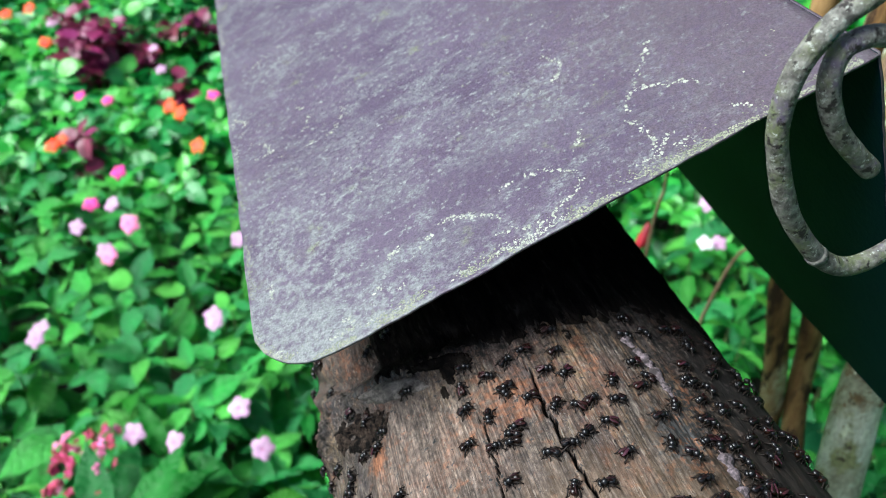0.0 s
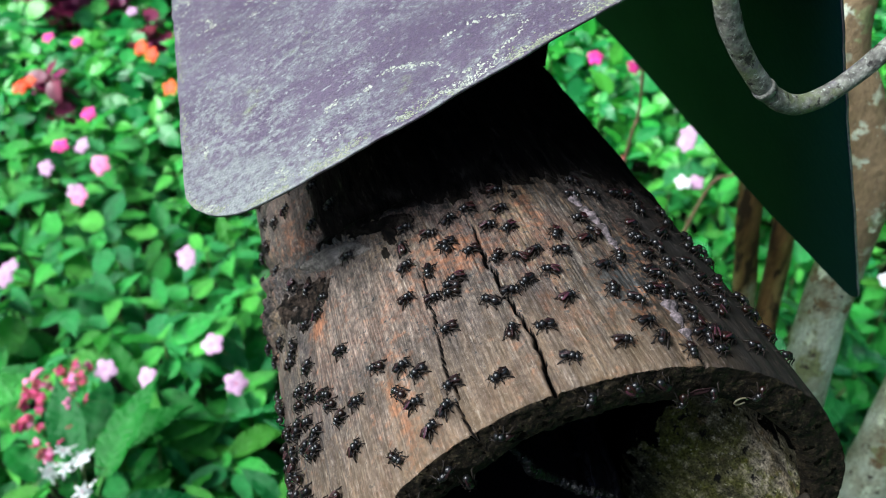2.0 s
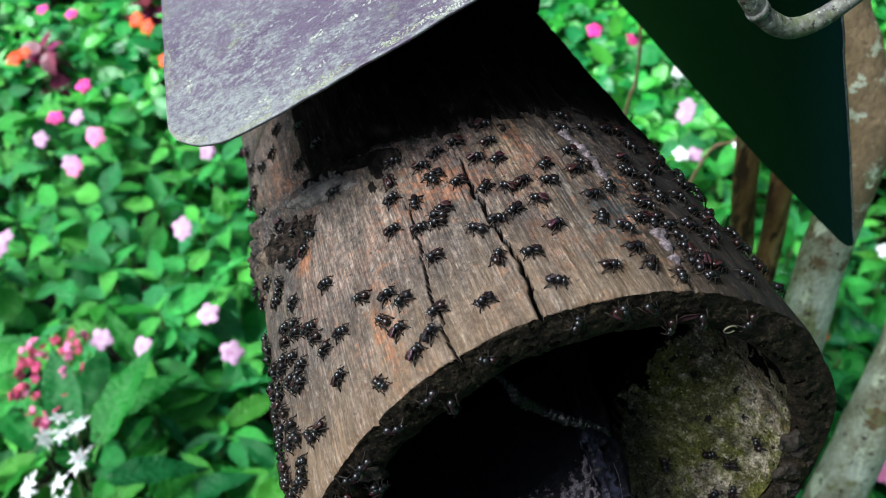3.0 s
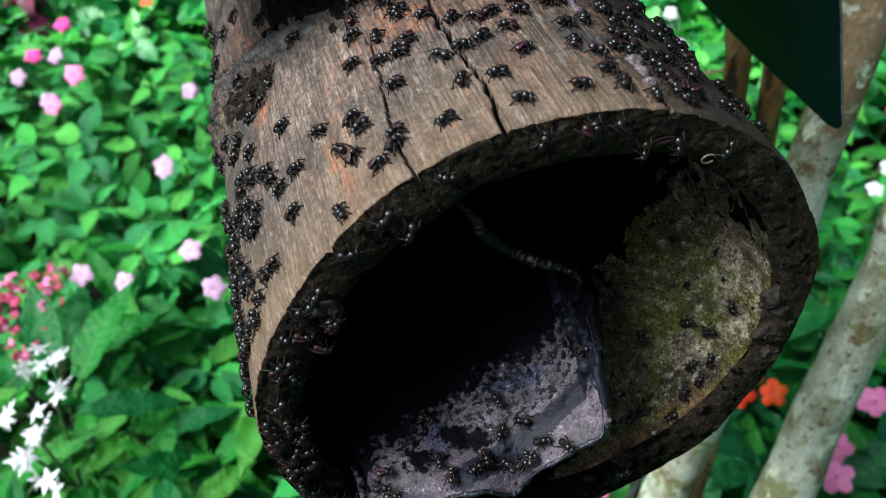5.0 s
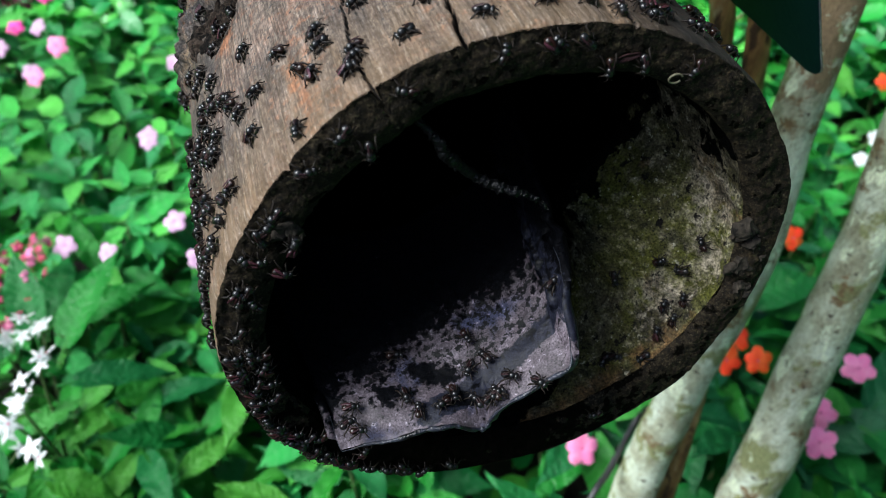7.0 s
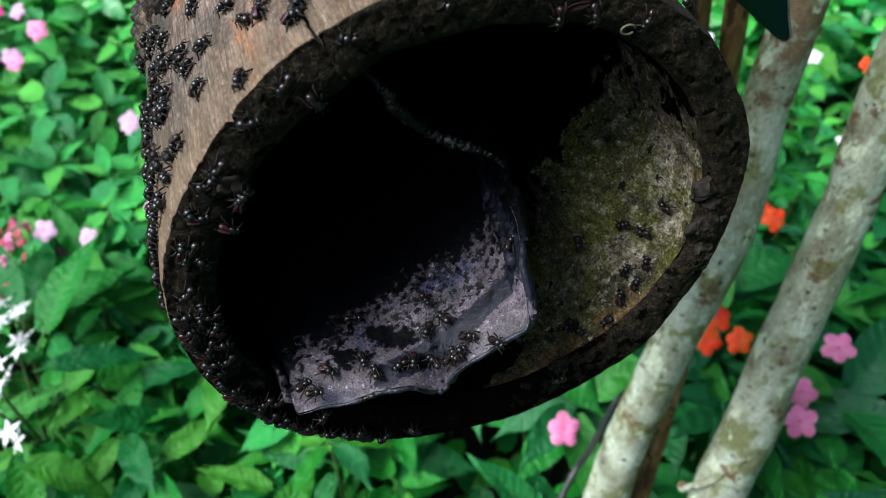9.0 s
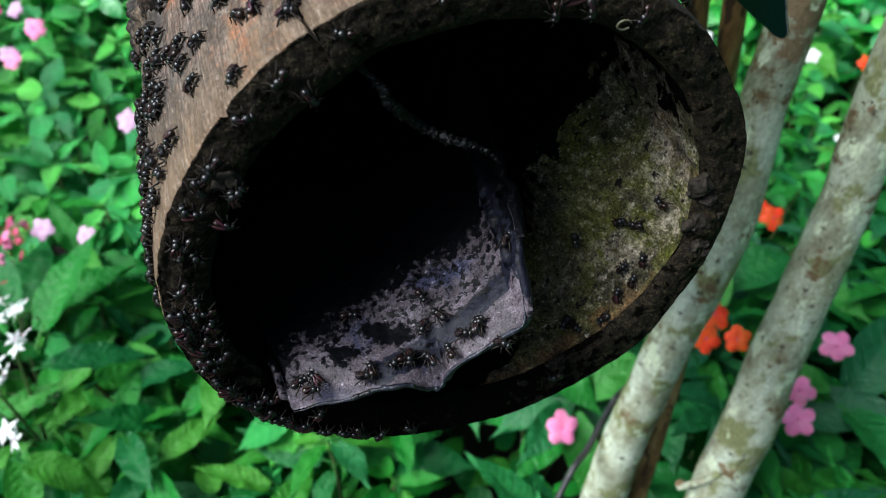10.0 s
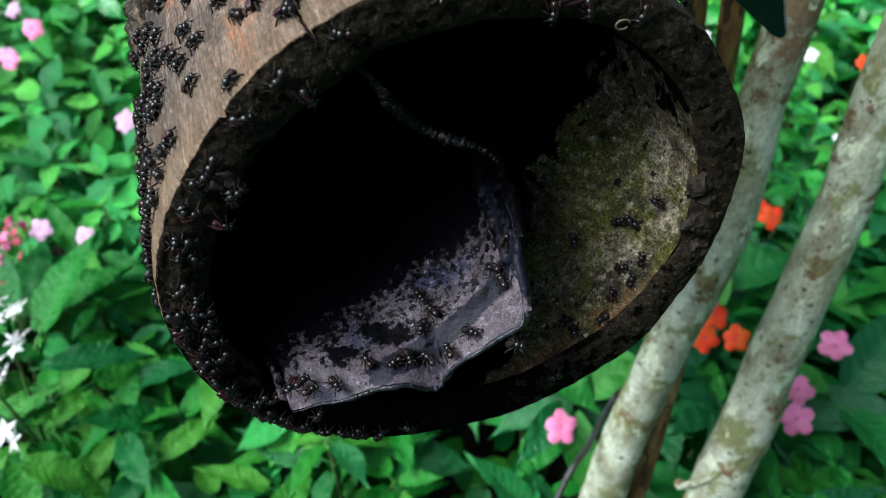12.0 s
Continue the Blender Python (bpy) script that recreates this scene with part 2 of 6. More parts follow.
CRUST = mat("crumbly_grey_brown_crust", [(0.3, (0.0075, 0.0058, 0.0040)), (0.55, (0.0206, 0.0162, 0.0116)), (0.75, (0.0450, 0.0367, 0.0271))], scale=420, rough=0.85, bump=1.0, bump_scale=900, spec=0.2, layers=[((0.0023, 0.0018, 0.0013), 300, 0.54, 0.62, (1, 1, 1))])
ROOF = mat("purple_weathered_paint", [(0.3, (0.0460, 0.0330, 0.0562)), (0.55, (0.0640, 0.0483, 0.0742)), (0.75, (0.0840, 0.0680, 0.0975))], scale=22, rough=0.48, bump=0.5, bump_scale=1100,
           rough_var=0.12, spec=0.38, turn=(0, 0, 14),
           layers=[((0.1093, 0.1133, 0.1201), 36, 0.46, 0.70, (0.6, 1, 0.6), 480, 0.40, 0.62), ((0.1255, 0.1324, 0.1356), 110, 0.50, 0.64, (0.7, 1, 0.7), 1000, 0.40, 0.58), ((0.1619, 0.1754, 0.1674), 420, 0.59, 0.66, (0.9, 1, 0.9)),
                   ((0.0486, 0.0343, 0.0583), 26, 0.52, 0.66, (0.6, 1, 0.6), 500, 0.35, 0.6), ((0.1214, 0.1396, 0.0773), 60, 0.62, 0.72, (0.8, 1, 0.8), 500, 0.4, 0.6), ((0.0283, 0.0208, 0.0240), 700, 0.63, 0.69, (1, 1, 1))],
           stains=[("crust", (0.1500, 0.1625, 0.1569), 330, 2.4, 0.25, 0.9), ("brown", (0.0600, 0.0453, 0.0551), 400, 2.0, 0.3, 0.8)], fibres=[(1300, (1, 1, 1), 0.7, 1.3)])
ROOF_UNDER = mat("dark_green_paint", [(0.3, (0.0010, 0.0073, 0.0107)), (0.7, (0.0016, 0.0129, 0.0180))], scale=6, rough=0.5, bump=0.15, bump_scale=300, rough_var=0.08, spec=0.05)
LICHEN = mat("white_lichen_crust", [(0.3, (0.1664, 0.1821, 0.1439)), (0.7, (0.3027, 0.3215, 0.2731))], scale=300, rough=0.9, bump=0.8, bump_scale=900, rand=0.18)
GREEN_LICHEN = mat("grey_green_lichen_crust", [(0.3, (0.10, 0.115, 0.075)), (0.7, (0.215, 0.23, 0.17))], scale=300, rough=0.9, bump=0.8, bump_scale=900, rand=0.25)
IRON = mat("old_painted_pipe", [(0.34, (0.0396, 0.0378, 0.0334)), (0.48, (0.1012, 0.0986, 0.0862)), (0.60, (0.1672, 0.1672, 0.1452)), (0.72, (0.2552, 0.2640, 0.2200))], scale=330, rough=0.75, bump=0.9, bump_scale=500, spec=0.3,
           layers=[((0.1012, 0.1188, 0.0572), 60, 0.50, 0.62, (1, 1, 1), 420, 0.36, 0.56), ((0.0924, 0.0748, 0.1100), 90, 0.55, 0.64, (1, 1, 1), 420, 0.36, 0.56), ((0.2816, 0.2992, 0.2640), 700, 0.58, 0.65, (1, 1, 1)),
                   ((0.0176, 0.0150, 0.0132), 260, 0.57, 0.63, (1, 1, 1)), ((0.0132, 0.1320, 0.1232), 80, 0.70, 0.73, (1, 1, 1))])
TREE = mat("pale_smooth_bark", [(0.3, (0.1514, 0.1389, 0.0833)), (0.46, (0.3027, 0.3151, 0.2190)), (0.62, (0.4631, 0.5095, 0.4033)), (0.75, (0.5521, 0.6114, 0.5086))], scale=38, stretch=(1, 1, 0.6), rough=0.8, bump=0.8, bump_scale=190,
           layers=[((0.1817, 0.1946, 0.0831), 30, 0.53, 0.58, (1, 1, 0.7)), ((0.1363, 0.0880, 0.0377), 26, 0.575, 0.62, (1, 1, 1.1), 200, 0.3, 0.5), ((0.5451, 0.6022, 0.4299), 48, 0.58, 0.62, (1, 1, 0.6)), ((0.0363, 0.0259, 0.0151), 110, 0.60, 0.68, (1, 1, 1))], stains=[("old", (0.1725, 0.1193, 0.0629), 70, 3.0)], fibres=[(500, (1, 1, 0.5), 0.75, 1.25)])
BROWN_STEM = mat("brown_bark", [(0.36, (0.0675, 0.0351, 0.0126)), (0.50, (0.2025, 0.1170, 0.0414)), (0.64, (0.3645, 0.2405, 0.1035))], scale=40, stretch=(1, 1, 0.25), rough=0.85, bump=0.9, bump_scale=190, bump_stretch=(1, 1, 0.25), spec=0.25,
                 layers=[((0.4455, 0.4030, 0.2530), 18, 0.58, 0.68, (1, 1, 0.4), 200, 0.35, 0.55), ((0.0338, 0.0182, 0.0092), 90, 0.55, 0.62, (1, 1, 0.3))])
SOIL = mat("dark_soil", [(0.3, (0.004, 0.003, 0.002)), (0.6, (0.012, 0.009, 0.006)), (0.8, (0.022, 0.018, 0.011))], scale=14, rough=0.95, bump=0.8, bump_scale=60,
           layers=[((0.01575, 0.0315, 0.0081), 3, 0.5, 0.62, (1, 1, 1))])
LEAF = mat("green_leaf", [(0.3, (0.0199, 0.2095, 0.0384)), (0.6, (0.0332, 0.3232, 0.0587)), (0.8, (0.0580, 0.4429, 0.0910))], scale=3, rough=0.40, bump=0.5, bump_scale=16, spec=0.5, rand=0.36, through_light=0.18)
# Long leaves in darker green; near the log this paints its shade.
LONG_LEAF = mat("long_veined_leaf", [(0.3, (0.0083, 0.1163, 0.0185)), (0.7, (0.0201, 0.1987, 0.0305))], scale=3, rough=0.38, bump=0.3, bump_scale=14, spec=0.22, rand=0.4, through_light=0.3)

# Long leaf darkened for the shade beside the log and trees.
SHADED_LEAF = mat("shaded_long_leaf", [(0.3, (0.0097, 0.0975, 0.0304)), (0.7, (0.0212, 0.1741, 0.0465))], scale=3, rough=0.34, bump=0.3, bump_scale=14, spec=0.3, rand=0.45, through_light=0.25)


def veined(m, pairs, rise):
    """Midrib and slanting side veins, a little paler and raised, in a leaf's own space."""
    nt = m.node_tree
    b = nt.nodes["Principled BSDF"]
    L = nt.links.new

    def calc(op, a, c=None, e=None):
        n = nt.nodes.new("ShaderNodeMath")
        n.operation = op
        for k, v in enumerate((a, c, e)):
            if v is None:
                continue
            if isinstance(v, (int, float)):
                n.inputs[k].default_value = v
            else:
                L(v, n.inputs[k])
        return n.outputs[0]

    tc, sep, mix, bp = (nt.nodes.new("ShaderNode" + k) for k in ("TexCoord", "SeparateXYZ", "Mix", "Bump"))
    L(tc.outputs["Object"], sep.inputs[0])
    side = calc("ABSOLUTE", sep.outputs["X"])
    wave = calc("SINE", calc("MULTIPLY", calc("MULTIPLY_ADD", side, -rise, sep.outputs["Y"]), 6.283 * pairs))
    vein = calc("POWER", calc("MULTIPLY_ADD", wave, 0.5, 0.5), 9.0)
    rib = calc("LESS_THAN", side, 0.011)
    line = calc("MAXIMUM", vein, rib)
    old = b.inputs["Base Color"].links[0].from_socket
    hsv = nt.nodes.new("ShaderNodeHueSaturation")
    hsv.inputs["Value"].default_value, hsv.inputs["Saturation"].default_value = 1.55, 0.86
    L(old, hsv.inputs["Color"])
    mix.data_type = "RGBA"
    L(calc("MULTIPLY", line, 0.30), mix.inputs[0])
    L(old, mix.inputs[6])
    L(hsv.outputs["Color"], mix.inputs[7])
    L(mix.outputs[2], b.inputs["Base Color"])
    before = b.inputs["Normal"].links[0].from_socket
    bp.inputs["Strength"].default_value, bp.inputs["Distance"].default_value = 0.3, 0.004
    L(calc("SUBTRACT", 1.0, line), bp.inputs["Height"])
    L(before, bp.inputs["Normal"])
    L(bp.outputs["Normal"], b.inputs["Normal"])


FAR_LEAF = LEAF.copy()
FAR_LEAF.name = "far_green_leaf"
veined(LEAF, 6, 0.7)
veined(LONG_LEAF, 11, 0.8)
veined(SHADED_LEAF, 9, 0.8)
SKY_SCREEN = mat("sky_screen_green", [(0.3, (0.006, 0.020, 0.006)), (0.55, (0.02, 0.07, 0.018)), (0.75, (0.05, 0.14, 0.035))], scale=9, rough=0.7, bump=1.0, bump_scale=14)
MAROON = mat("maroon_leaf", [(0.3, (0.0945, 0.0113, 0.0265)), (0.7, (0.3213, 0.0227, 0.0756))], scale=4, rough=0.42, bump=0.25, bump_scale=18, rand=0.4, through_light=0.2)
STEM = mat("green_stem", [(0.3, (0.05, 0.10, 0.025)), (0.7, (0.10, 0.13, 0.05))], scale=20, rough=0.5, bump=0.2, bump_scale=80)
TWIG = mat("brown_twig", [(0.3, (0.10, 0.06, 0.03)), (0.7, (0.24, 0.16, 0.09))], scale=60, rough=0.8, bump=0.5, bump_scale=200)
PETALS = {
    "pale": mat("pale_pink_petal", [(0.3, (0.50, 0.25, 0.44)), (0.7, (0.62, 0.40, 0.56))], scale=2, rough=0.6, bump=0.1, rand=0.1, through_light=0.3),
    "pink": mat("pink_petal", [(0.3, (0.80, 0.16, 0.38)), (0.7, (0.86, 0.30, 0.50))], scale=2, rough=0.6, bump=0.1, rand=0.1, through_light=0.3),
    "magenta": mat("magenta_petal", [(0.3, (0.72, 0.02, 0.22)), (0.7, (0.85, 0.06, 0.34))], scale=2, rough=0.6, bump=0.1, rand=0.2, through_light=0.3),
    "orange": mat("orange_petal", [(0.3, (0.80, 0.07, 0.006)), (0.7, (0.90, 0.14, 0.015))], scale=2, rough=0.6, bump=0.1, rand=0.12, through_light=0.3),
    "white": mat("white_petal", [(0.3, (0.74, 0.76, 0.76)), (0.7, (0.86, 0.86, 0.86))], scale=2, rough=0.6, bump=0.1, through_light=0.3),
    "red": mat("red_petal", [(0.3, (0.30, 0.010, 0.035)), (0.7, (0.52, 0.05, 0.12))], scale=2, rough=0.6, bump=0.1, rand=0.3, through_light=0.2),
}
CRIMSON = mat("crimson_bud", [(0.3, (0.16, 0.004, 0.010)), (0.7, (0.34, 0.012, 0.025))], scale=60, rough=0.5, bump=0.4, bump_scale=300)
CENTRE = mat("flower_eye", [(0.3, (0.45, 0.05, 0.18)), (0.7, (0.6, 0.10, 0.2))], scale=4, rough=0.6, bump=0)
BEE = mat("black_shiny_body", [(0.3, (0.0025, 0.0025, 0.0030)), (0.7, (0.0065, 0.0060, 0.0065))], scale=300, rough=0.30, bump=0.2, bump_scale=2500, spec=0.40)
AMBER = mat("dark_amber_body", [(0.3, (0.0036, 0.0011, 0.0006)), (0.7, (0.0102, 0.0033, 0.0015))], scale=300, rough=0.34, bump=0.2, bump_scale=2500, spec=0.36)
BEE_LEG = mat("black_leg", [(0.3, (0.0042, 0.0036, 0.0030)), (0.7, (0.0120, 0.0084, 0.0066))], scale=300, rough=0.5, bump=0, spec=0.12)
WING = mat("brown_membrane", [(0.3, (0.0085, 0.0046, 0.0044)), (0.7, (0.0200, 0.0092, 0.0088))], scale=500, rough=0.42, bump=0.2, bump_scale=1500, spec=0.08, rand=0.45, through_light=0.05)
RED_WING = mat("mahogany_membrane", [(0.3, (0.0160, 0.0060, 0.0066)), (0.7, (0.0460, 0.0140, 0.0160))], scale=500, rough=0.38, bump=0.2, bump_scale=1500, spec=0.14, rand=0.45, through_light=0.05)
RUBBER = mat("black_cable_sheath", [(0.3, (0.012, 0.012, 0.012)), (0.7, (0.03, 0.03, 0.03))], scale=60, rough=0.5, bump=0.1)
STRAW = mat("pale_larva_case", [(0.3, (0.0800, 0.0700, 0.0400)), (0.7, (0.1400, 0.1250, 0.0800))], scale=300, rough=0.6, bump=0.3, bump_scale=900)


# ---- mesh helpers ----
def stain(me, name, values):
    """Share of a stain at each vertex, which the material breaks up along its edge."""
    me.attributes.new(name, "FLOAT", "POINT").data.foreach_set("value", [min(1.0, max(0.0, v)) for v in values])


def mesh_from(name, verts, faces, material, smooth=True):
    me = bpy.data.meshes.new(name)
    me.from_pydata([tuple(v) for v in verts], [], faces)
    for m in material if isinstance(material, (list, tuple)) else [material]:
        me.materials.append(m)
    if smooth:
        me.polygons.foreach_set("use_smooth", [True] * len(me.polygons))
    me.update()
    return me


def part(name, data, parent, label="", m=None):
    """One mesh object under a thing or under a part."""
    ob = new(name, data)
    ob.parent = parent
    if m is not None:
        ob.matrix_basis = m
    if label:
        ob["label"] = label
    return ob


def thing(name, label, category, m=None, group="", kind=""):
    ob = new(name)
    ob.empty_display_size = 0.01
    if m is not None:
        ob.matrix_basis = m
    return tagged(ob, label, category, group, kind)


def grid_faces(nu, nv, wrap=False, start=0):
    """Quads of a grid of nu rows with nv points each; wrap joins the last row to the first."""
    out = []
    for i in range(nu if wrap else nu - 1):
        for j in range(nv - 1):
            a, b = start + i * nv + j, start + ((i + 1) % nu) * nv + j
            out.append((a, b, b + 1, a + 1))
    return out


def smooth_path(points, steps=6):
    """A Catmull-Rom curve through the points."""
    p = [Vector(v) for v in points]
    p = [2 * p[0] - p[1], *p, 2 * p[-1] - p[-2]]
    out = []
    for i in range(1, len(p) - 2):
        for k in range(steps):
            t = k / steps
            out.append(0.5 * (2 * p[i] + (p[i + 1] - p[i - 1]) * t + (2 * p[i - 1] - 5 * p[i] + 4 * p[i + 1] - p[i + 2]) * t * t
                              + (3 * p[i] - p[i - 1] - 3 * p[i + 1] + p[i + 2]) * t ** 3))
    out.append(p[-2])
    return out


def tube(path, radii, sides=8, verts=None, faces=None, rough=0.0, seed=0.0, cap=True):
    """Adds a tube along a path to verts and faces."""
    verts, faces = ([] if verts is None else verts), ([] if faces is None else faces)
    n, s0 = len(path), len(verts)
    up = Vector((0.13, 0.31, 0.94))
    for i, c in enumerate(path):
        d = (path[min(i + 1, n - 1)] - path[max(i - 1, 0)]).normalized()
        x = d.cross(up)
        x = x.normalized() if x.length > 1e-4 else Vector((1, 0, 0))
        y = d.cross(x)
        r = radii[i] if isinstance(radii, (list, tuple)) else radii
        for k in range(sides):
            a = 2 * math.pi * k / sides
            o = x * math.cos(a) + y * math.sin(a)
            rr = r * (1 + rough * noise.noise((c + o * r) * 40 + Vector((seed, 0, 0)))) if rough else r
            verts.append(c + o * rr)
    for i in range(n - 1):
        for k in range(sides):
            a, b = s0 + i * sides + k, s0 + i * sides + (k + 1) % sides
            faces.append((a, b, b + sides, a + sides))
    if cap:
        faces.append(tuple(s0 + k for k in reversed(range(sides))))
        faces.append(tuple(s0 + (n - 1) * sides + k for k in range(sides)))
    return verts, faces


def ball(c, r, nu=8, nv=6, verts=None, faces=None):
    """Adds an ellipsoid with its poles along y."""
    verts, faces = ([] if verts is None else verts), ([] if faces is None else faces)
    s = len(verts)
    for i in range(nu):
        a = 2 * math.pi * i / nu
        for j in range(nv + 1):
            b = math.pi * (j + 0.02) / (nv + 0.04)
            verts.append(Vector((c[0] + r[0] * math.sin(b) * math.cos(a), c[1] - r[1] * math.cos(b), c[2] + r[2] * math.sin(b) * math.sin(a))))
    faces += [f[::-1] for f in grid_faces(nu, nv + 1, True, s)]
    return verts, faces


# ---- ground ----
def build_ground():
    n, verts = 60, []
    for i in range(n + 1):
        for j in range(n + 1):
            u, v = 2 * i / n - 1, 2 * j / n - 1
            x, y = 60 * u * abs(u) ** 2 , 60 * v * abs(v) ** 2 + 1.2
            verts.append((x, y, 0.02 * noise.noise((x * 2, y * 2, 0)) - 0.02))
    me = mesh_from("ground", verts, [f[::-1] for f in grid_faces(n + 1, n + 1)], SOIL)
    tagged(new("ground", me), "dark garden soil with low green weeds", "ground", kind="structure")


build_ground()


def build_sky_screen():
    """A closed ring of tall greenery, unseen, added round the place to hold back low skylight."""
    verts, n, k = [], 180, 36
    for i in range(n):
        a = 2 * math.pi * i / n
        d = Vector((math.cos(a), math.sin(a), 0))
        for j in range(k):
            # Lower at the front left, higher at the right, to shape the light.
            z = (4.0 + 1.2 * d.x - 2.4 * max(0.0, -0.6 * d.x - 0.8 * d.y)) * j / (k - 1)
            r = 5.0 + 0.5 * noise.noise((d.x * 4, d.y * 4, z * 0.8)) + 0.35 * noise.noise((d.x * 14, d.y * 14, z * 2.5)) - 0.25 * noise.noise((d.x * 40, d.y * 40, z * 7)) + 0.12 * z
            verts.append((d.x * r, d.y * r + 1.0, z - 0.05 + (0.5 * noise.noise((d.x * 9, d.y * 9, 0)) if j == k - 1 else 0)))
    ob = new("backdrop", mesh_from("backdrop", verts, [f[::-1] for f in grid_faces(n, k, True)], SKY_SCREEN, False))
    tagged(ob, "tall dark green ring, unseen, added to close the place and block low skylight", "hedge", kind="structure")


build_sky_screen()

# ---- the log hive ----
LOG = Matrix(((0.9323, -0.3616, -0.0127, 0.091), (0.3618, 0.9317, 0.0328, 0.1159), (0.0, -0.0352, 0.9994, 0.9681), (0, 0, 0, 1)))
R0, TAPER, LENGTH = 0.0961, -0.0172, 0.46
CRACKS = [
    ([(-30.3, -0.004), (-30.5, 0.027), (-29.2, 0.050), (-28.3, 0.072)], 0.00022, 0.0060),
    ([(-15.3, -0.004), (-13.8, 0.0146), (-14.5, 0.037), (-15.3, 0.060), (-14.5, 0.082)], 0.00046, 0.0070),
    ([(13.0, -0.004), (12.5, 0.010), (14.5, 0.02)], 0.00032, 0.0055),
    ([(-62, -0.004), (-60, 0.03), (-61, 0.05)], 0.0005, 0.002),
    ([(-48, -0.004), (-47, 0.02)], 0.0005, 0.002),
]


def front_y(x, z):
    """How far the sawn end stands back from the log's own square end."""
    return 0.057 * z + skew(x, z) + 0.0012 * noise.noise((x * 30, z * 30, 3.0))


def skew(x, z):
    """The saw ran askew: the end stands forward below and on the right."""
    return -0.010 + 0.009 * max(0.0, (z + 0.01) / 0.105) ** 1.3 - 0.03 * x


def along(x, z, s):
    """Shift of the outside along the log, which fades out behind the sawn end."""
    return (front_y(x, z) - skew(x, z)) * (1 - s / LENGTH) + skew(x, z) * max(0.0, 1 - s / 0.06)


def wavy(phi, mean, *pairs):
    """An uneven round: a mean radius with whole waves round it."""
    a = radians(phi)
    return mean + sum(c * math.cos((k + 1) * a) + s * math.sin((k + 1) * a) for k, (c, s) in enumerate(pairs))


def bell(v, c, w):
    return math.exp(-((v - c) / w) ** 2)


def bevel(phi):
    """How far the worn outer edge of the sawn end stands back."""
    return 0.0008 * bell(phi, -38, 28)


def scar(phi, s):
    """Share of gnarled old bark at the branch scar, in ridges that run askew round the collar."""
    on = bell(phi, -76, 15) * bell(s - 0.0007 * (-70 - phi), 0.122, 0.014)
    return on * (0.62 + 0.85 * noise.noise((phi * 0.30, s * 210, 1.0)) + 0.55 * noise.noise((phi * 0.6 + s * 60, s * 520, 4.0))) if on > 0.02 else 0.0


def log_radius(phi, s):
    a = radians(phi)
    cx, cz = math.sin(a), math.cos(a)
    r = R0 + TAPER * s + (wavy(phi, 0.09068, (0.00641, -0.00422), (-0.00091, 0.00138), (-0.00028, 0.00104), (-0.00043, -0.00006), (0.00026, -0.00037)) + 0.0020 * bell(phi, 66, 12) - R0) * max(0.0, 1 - s / 0.25)
    r += 0.0016 * noise.noise((cx * 3, s * 9, cz * 3)) + 0.0005 * noise.noise((cx * 22, s * 12, cz * 22 + 5))
    r += 0.00025 * noise.noise((cx * 90, s * 25, cz * 90))
    r -= 0.0008 * max(0.0, 1 - s / 0.0025) ** 2
    # branch collar: a swelling with a raised lip and a hollow before it
    lip = s - (0.0988 + 0.0145 * max(0.0, (-26 - phi)) / 24 + 0.0011 * max(0.0, -62 - phi))
    on = 1 / (1 + math.exp((phi + 24) / 3)) / (1 + math.exp((-95 - phi) / 4))
    r += on * (0.0030 * bell(lip, 0.0, 0.0045) - 0.0032 * bell(lip, 0.011, 0.005))
    r += 0.0012 * bell(phi, -74, 13) * bell(s, 0.121, 0.016) + 0.0048 * max(0.0, scar(phi, s)) - 0.003 * bell(phi, -80, 9) * bell(s, 0.108, 0.004)
    r -= 0.0035 * bell(phi, -59, 6) * bell(s, 0.096, 0.009)
    for path, w, depth in CRACKS:
        if s > path[-1][1] + 0.01 or abs(phi - path[0][0]) > 12:
            continue
        p = np.interp(s, [q[1] for q in path], [q[0] for q in path])
        d = radians(phi - p) * R0 + 0.0018 * noise.noise((s * 160, p, 0)) + 0.0006 * noise.noise((s * 600, p, 2))
        fade = min(1.0, max(0.0, (path[-1][1] + 0.004 - s) / 0.02))
        r -= depth * fade * bell(d, 0, w * (0.55 + 0.45 * fade) * (1 + 0.5 * noise.noise((s * 260, p, 5))))
    return r


def inner_radius(phi):
    a = radians(phi)
    r = wavy(phi, 0.07568, (0.0066, -0.00314), (-0.00252, 0.00184), (0.00032, 0.00104))
    return r + 0.0012 * noise.noise((math.sin(a) * 4, 7.0, math.cos(a) * 4)) + 0.0005 * noise.noise((math.sin(a) * 16, 2.0, math.cos(a) * 16))


def plaster(phi, depth):
    """How far the old nest plaster on the hollow's right side stands in from the wall; it ends in a step."""
    on = 0.75 * bell((phi + 180) % 360 - 180, 100, 32)
    return on * min(max(0.0, depth - 0.008), 0.05) * (1.0 if depth < 0.060 else max(0.0, 1 - (depth - 0.060) / 0.012))


flake_rng = random.Random(9)
FLAKES = [(flake_rng.uniform(-36, 42), 0.101 + flake_rng.gauss(0, 0.006), flake_rng.uniform(0.8, 3.2), flake_rng.uniform(0.0015, 0.005), 0.0008, BARK_AND_SHADE, 0.3) for _ in range(26)]


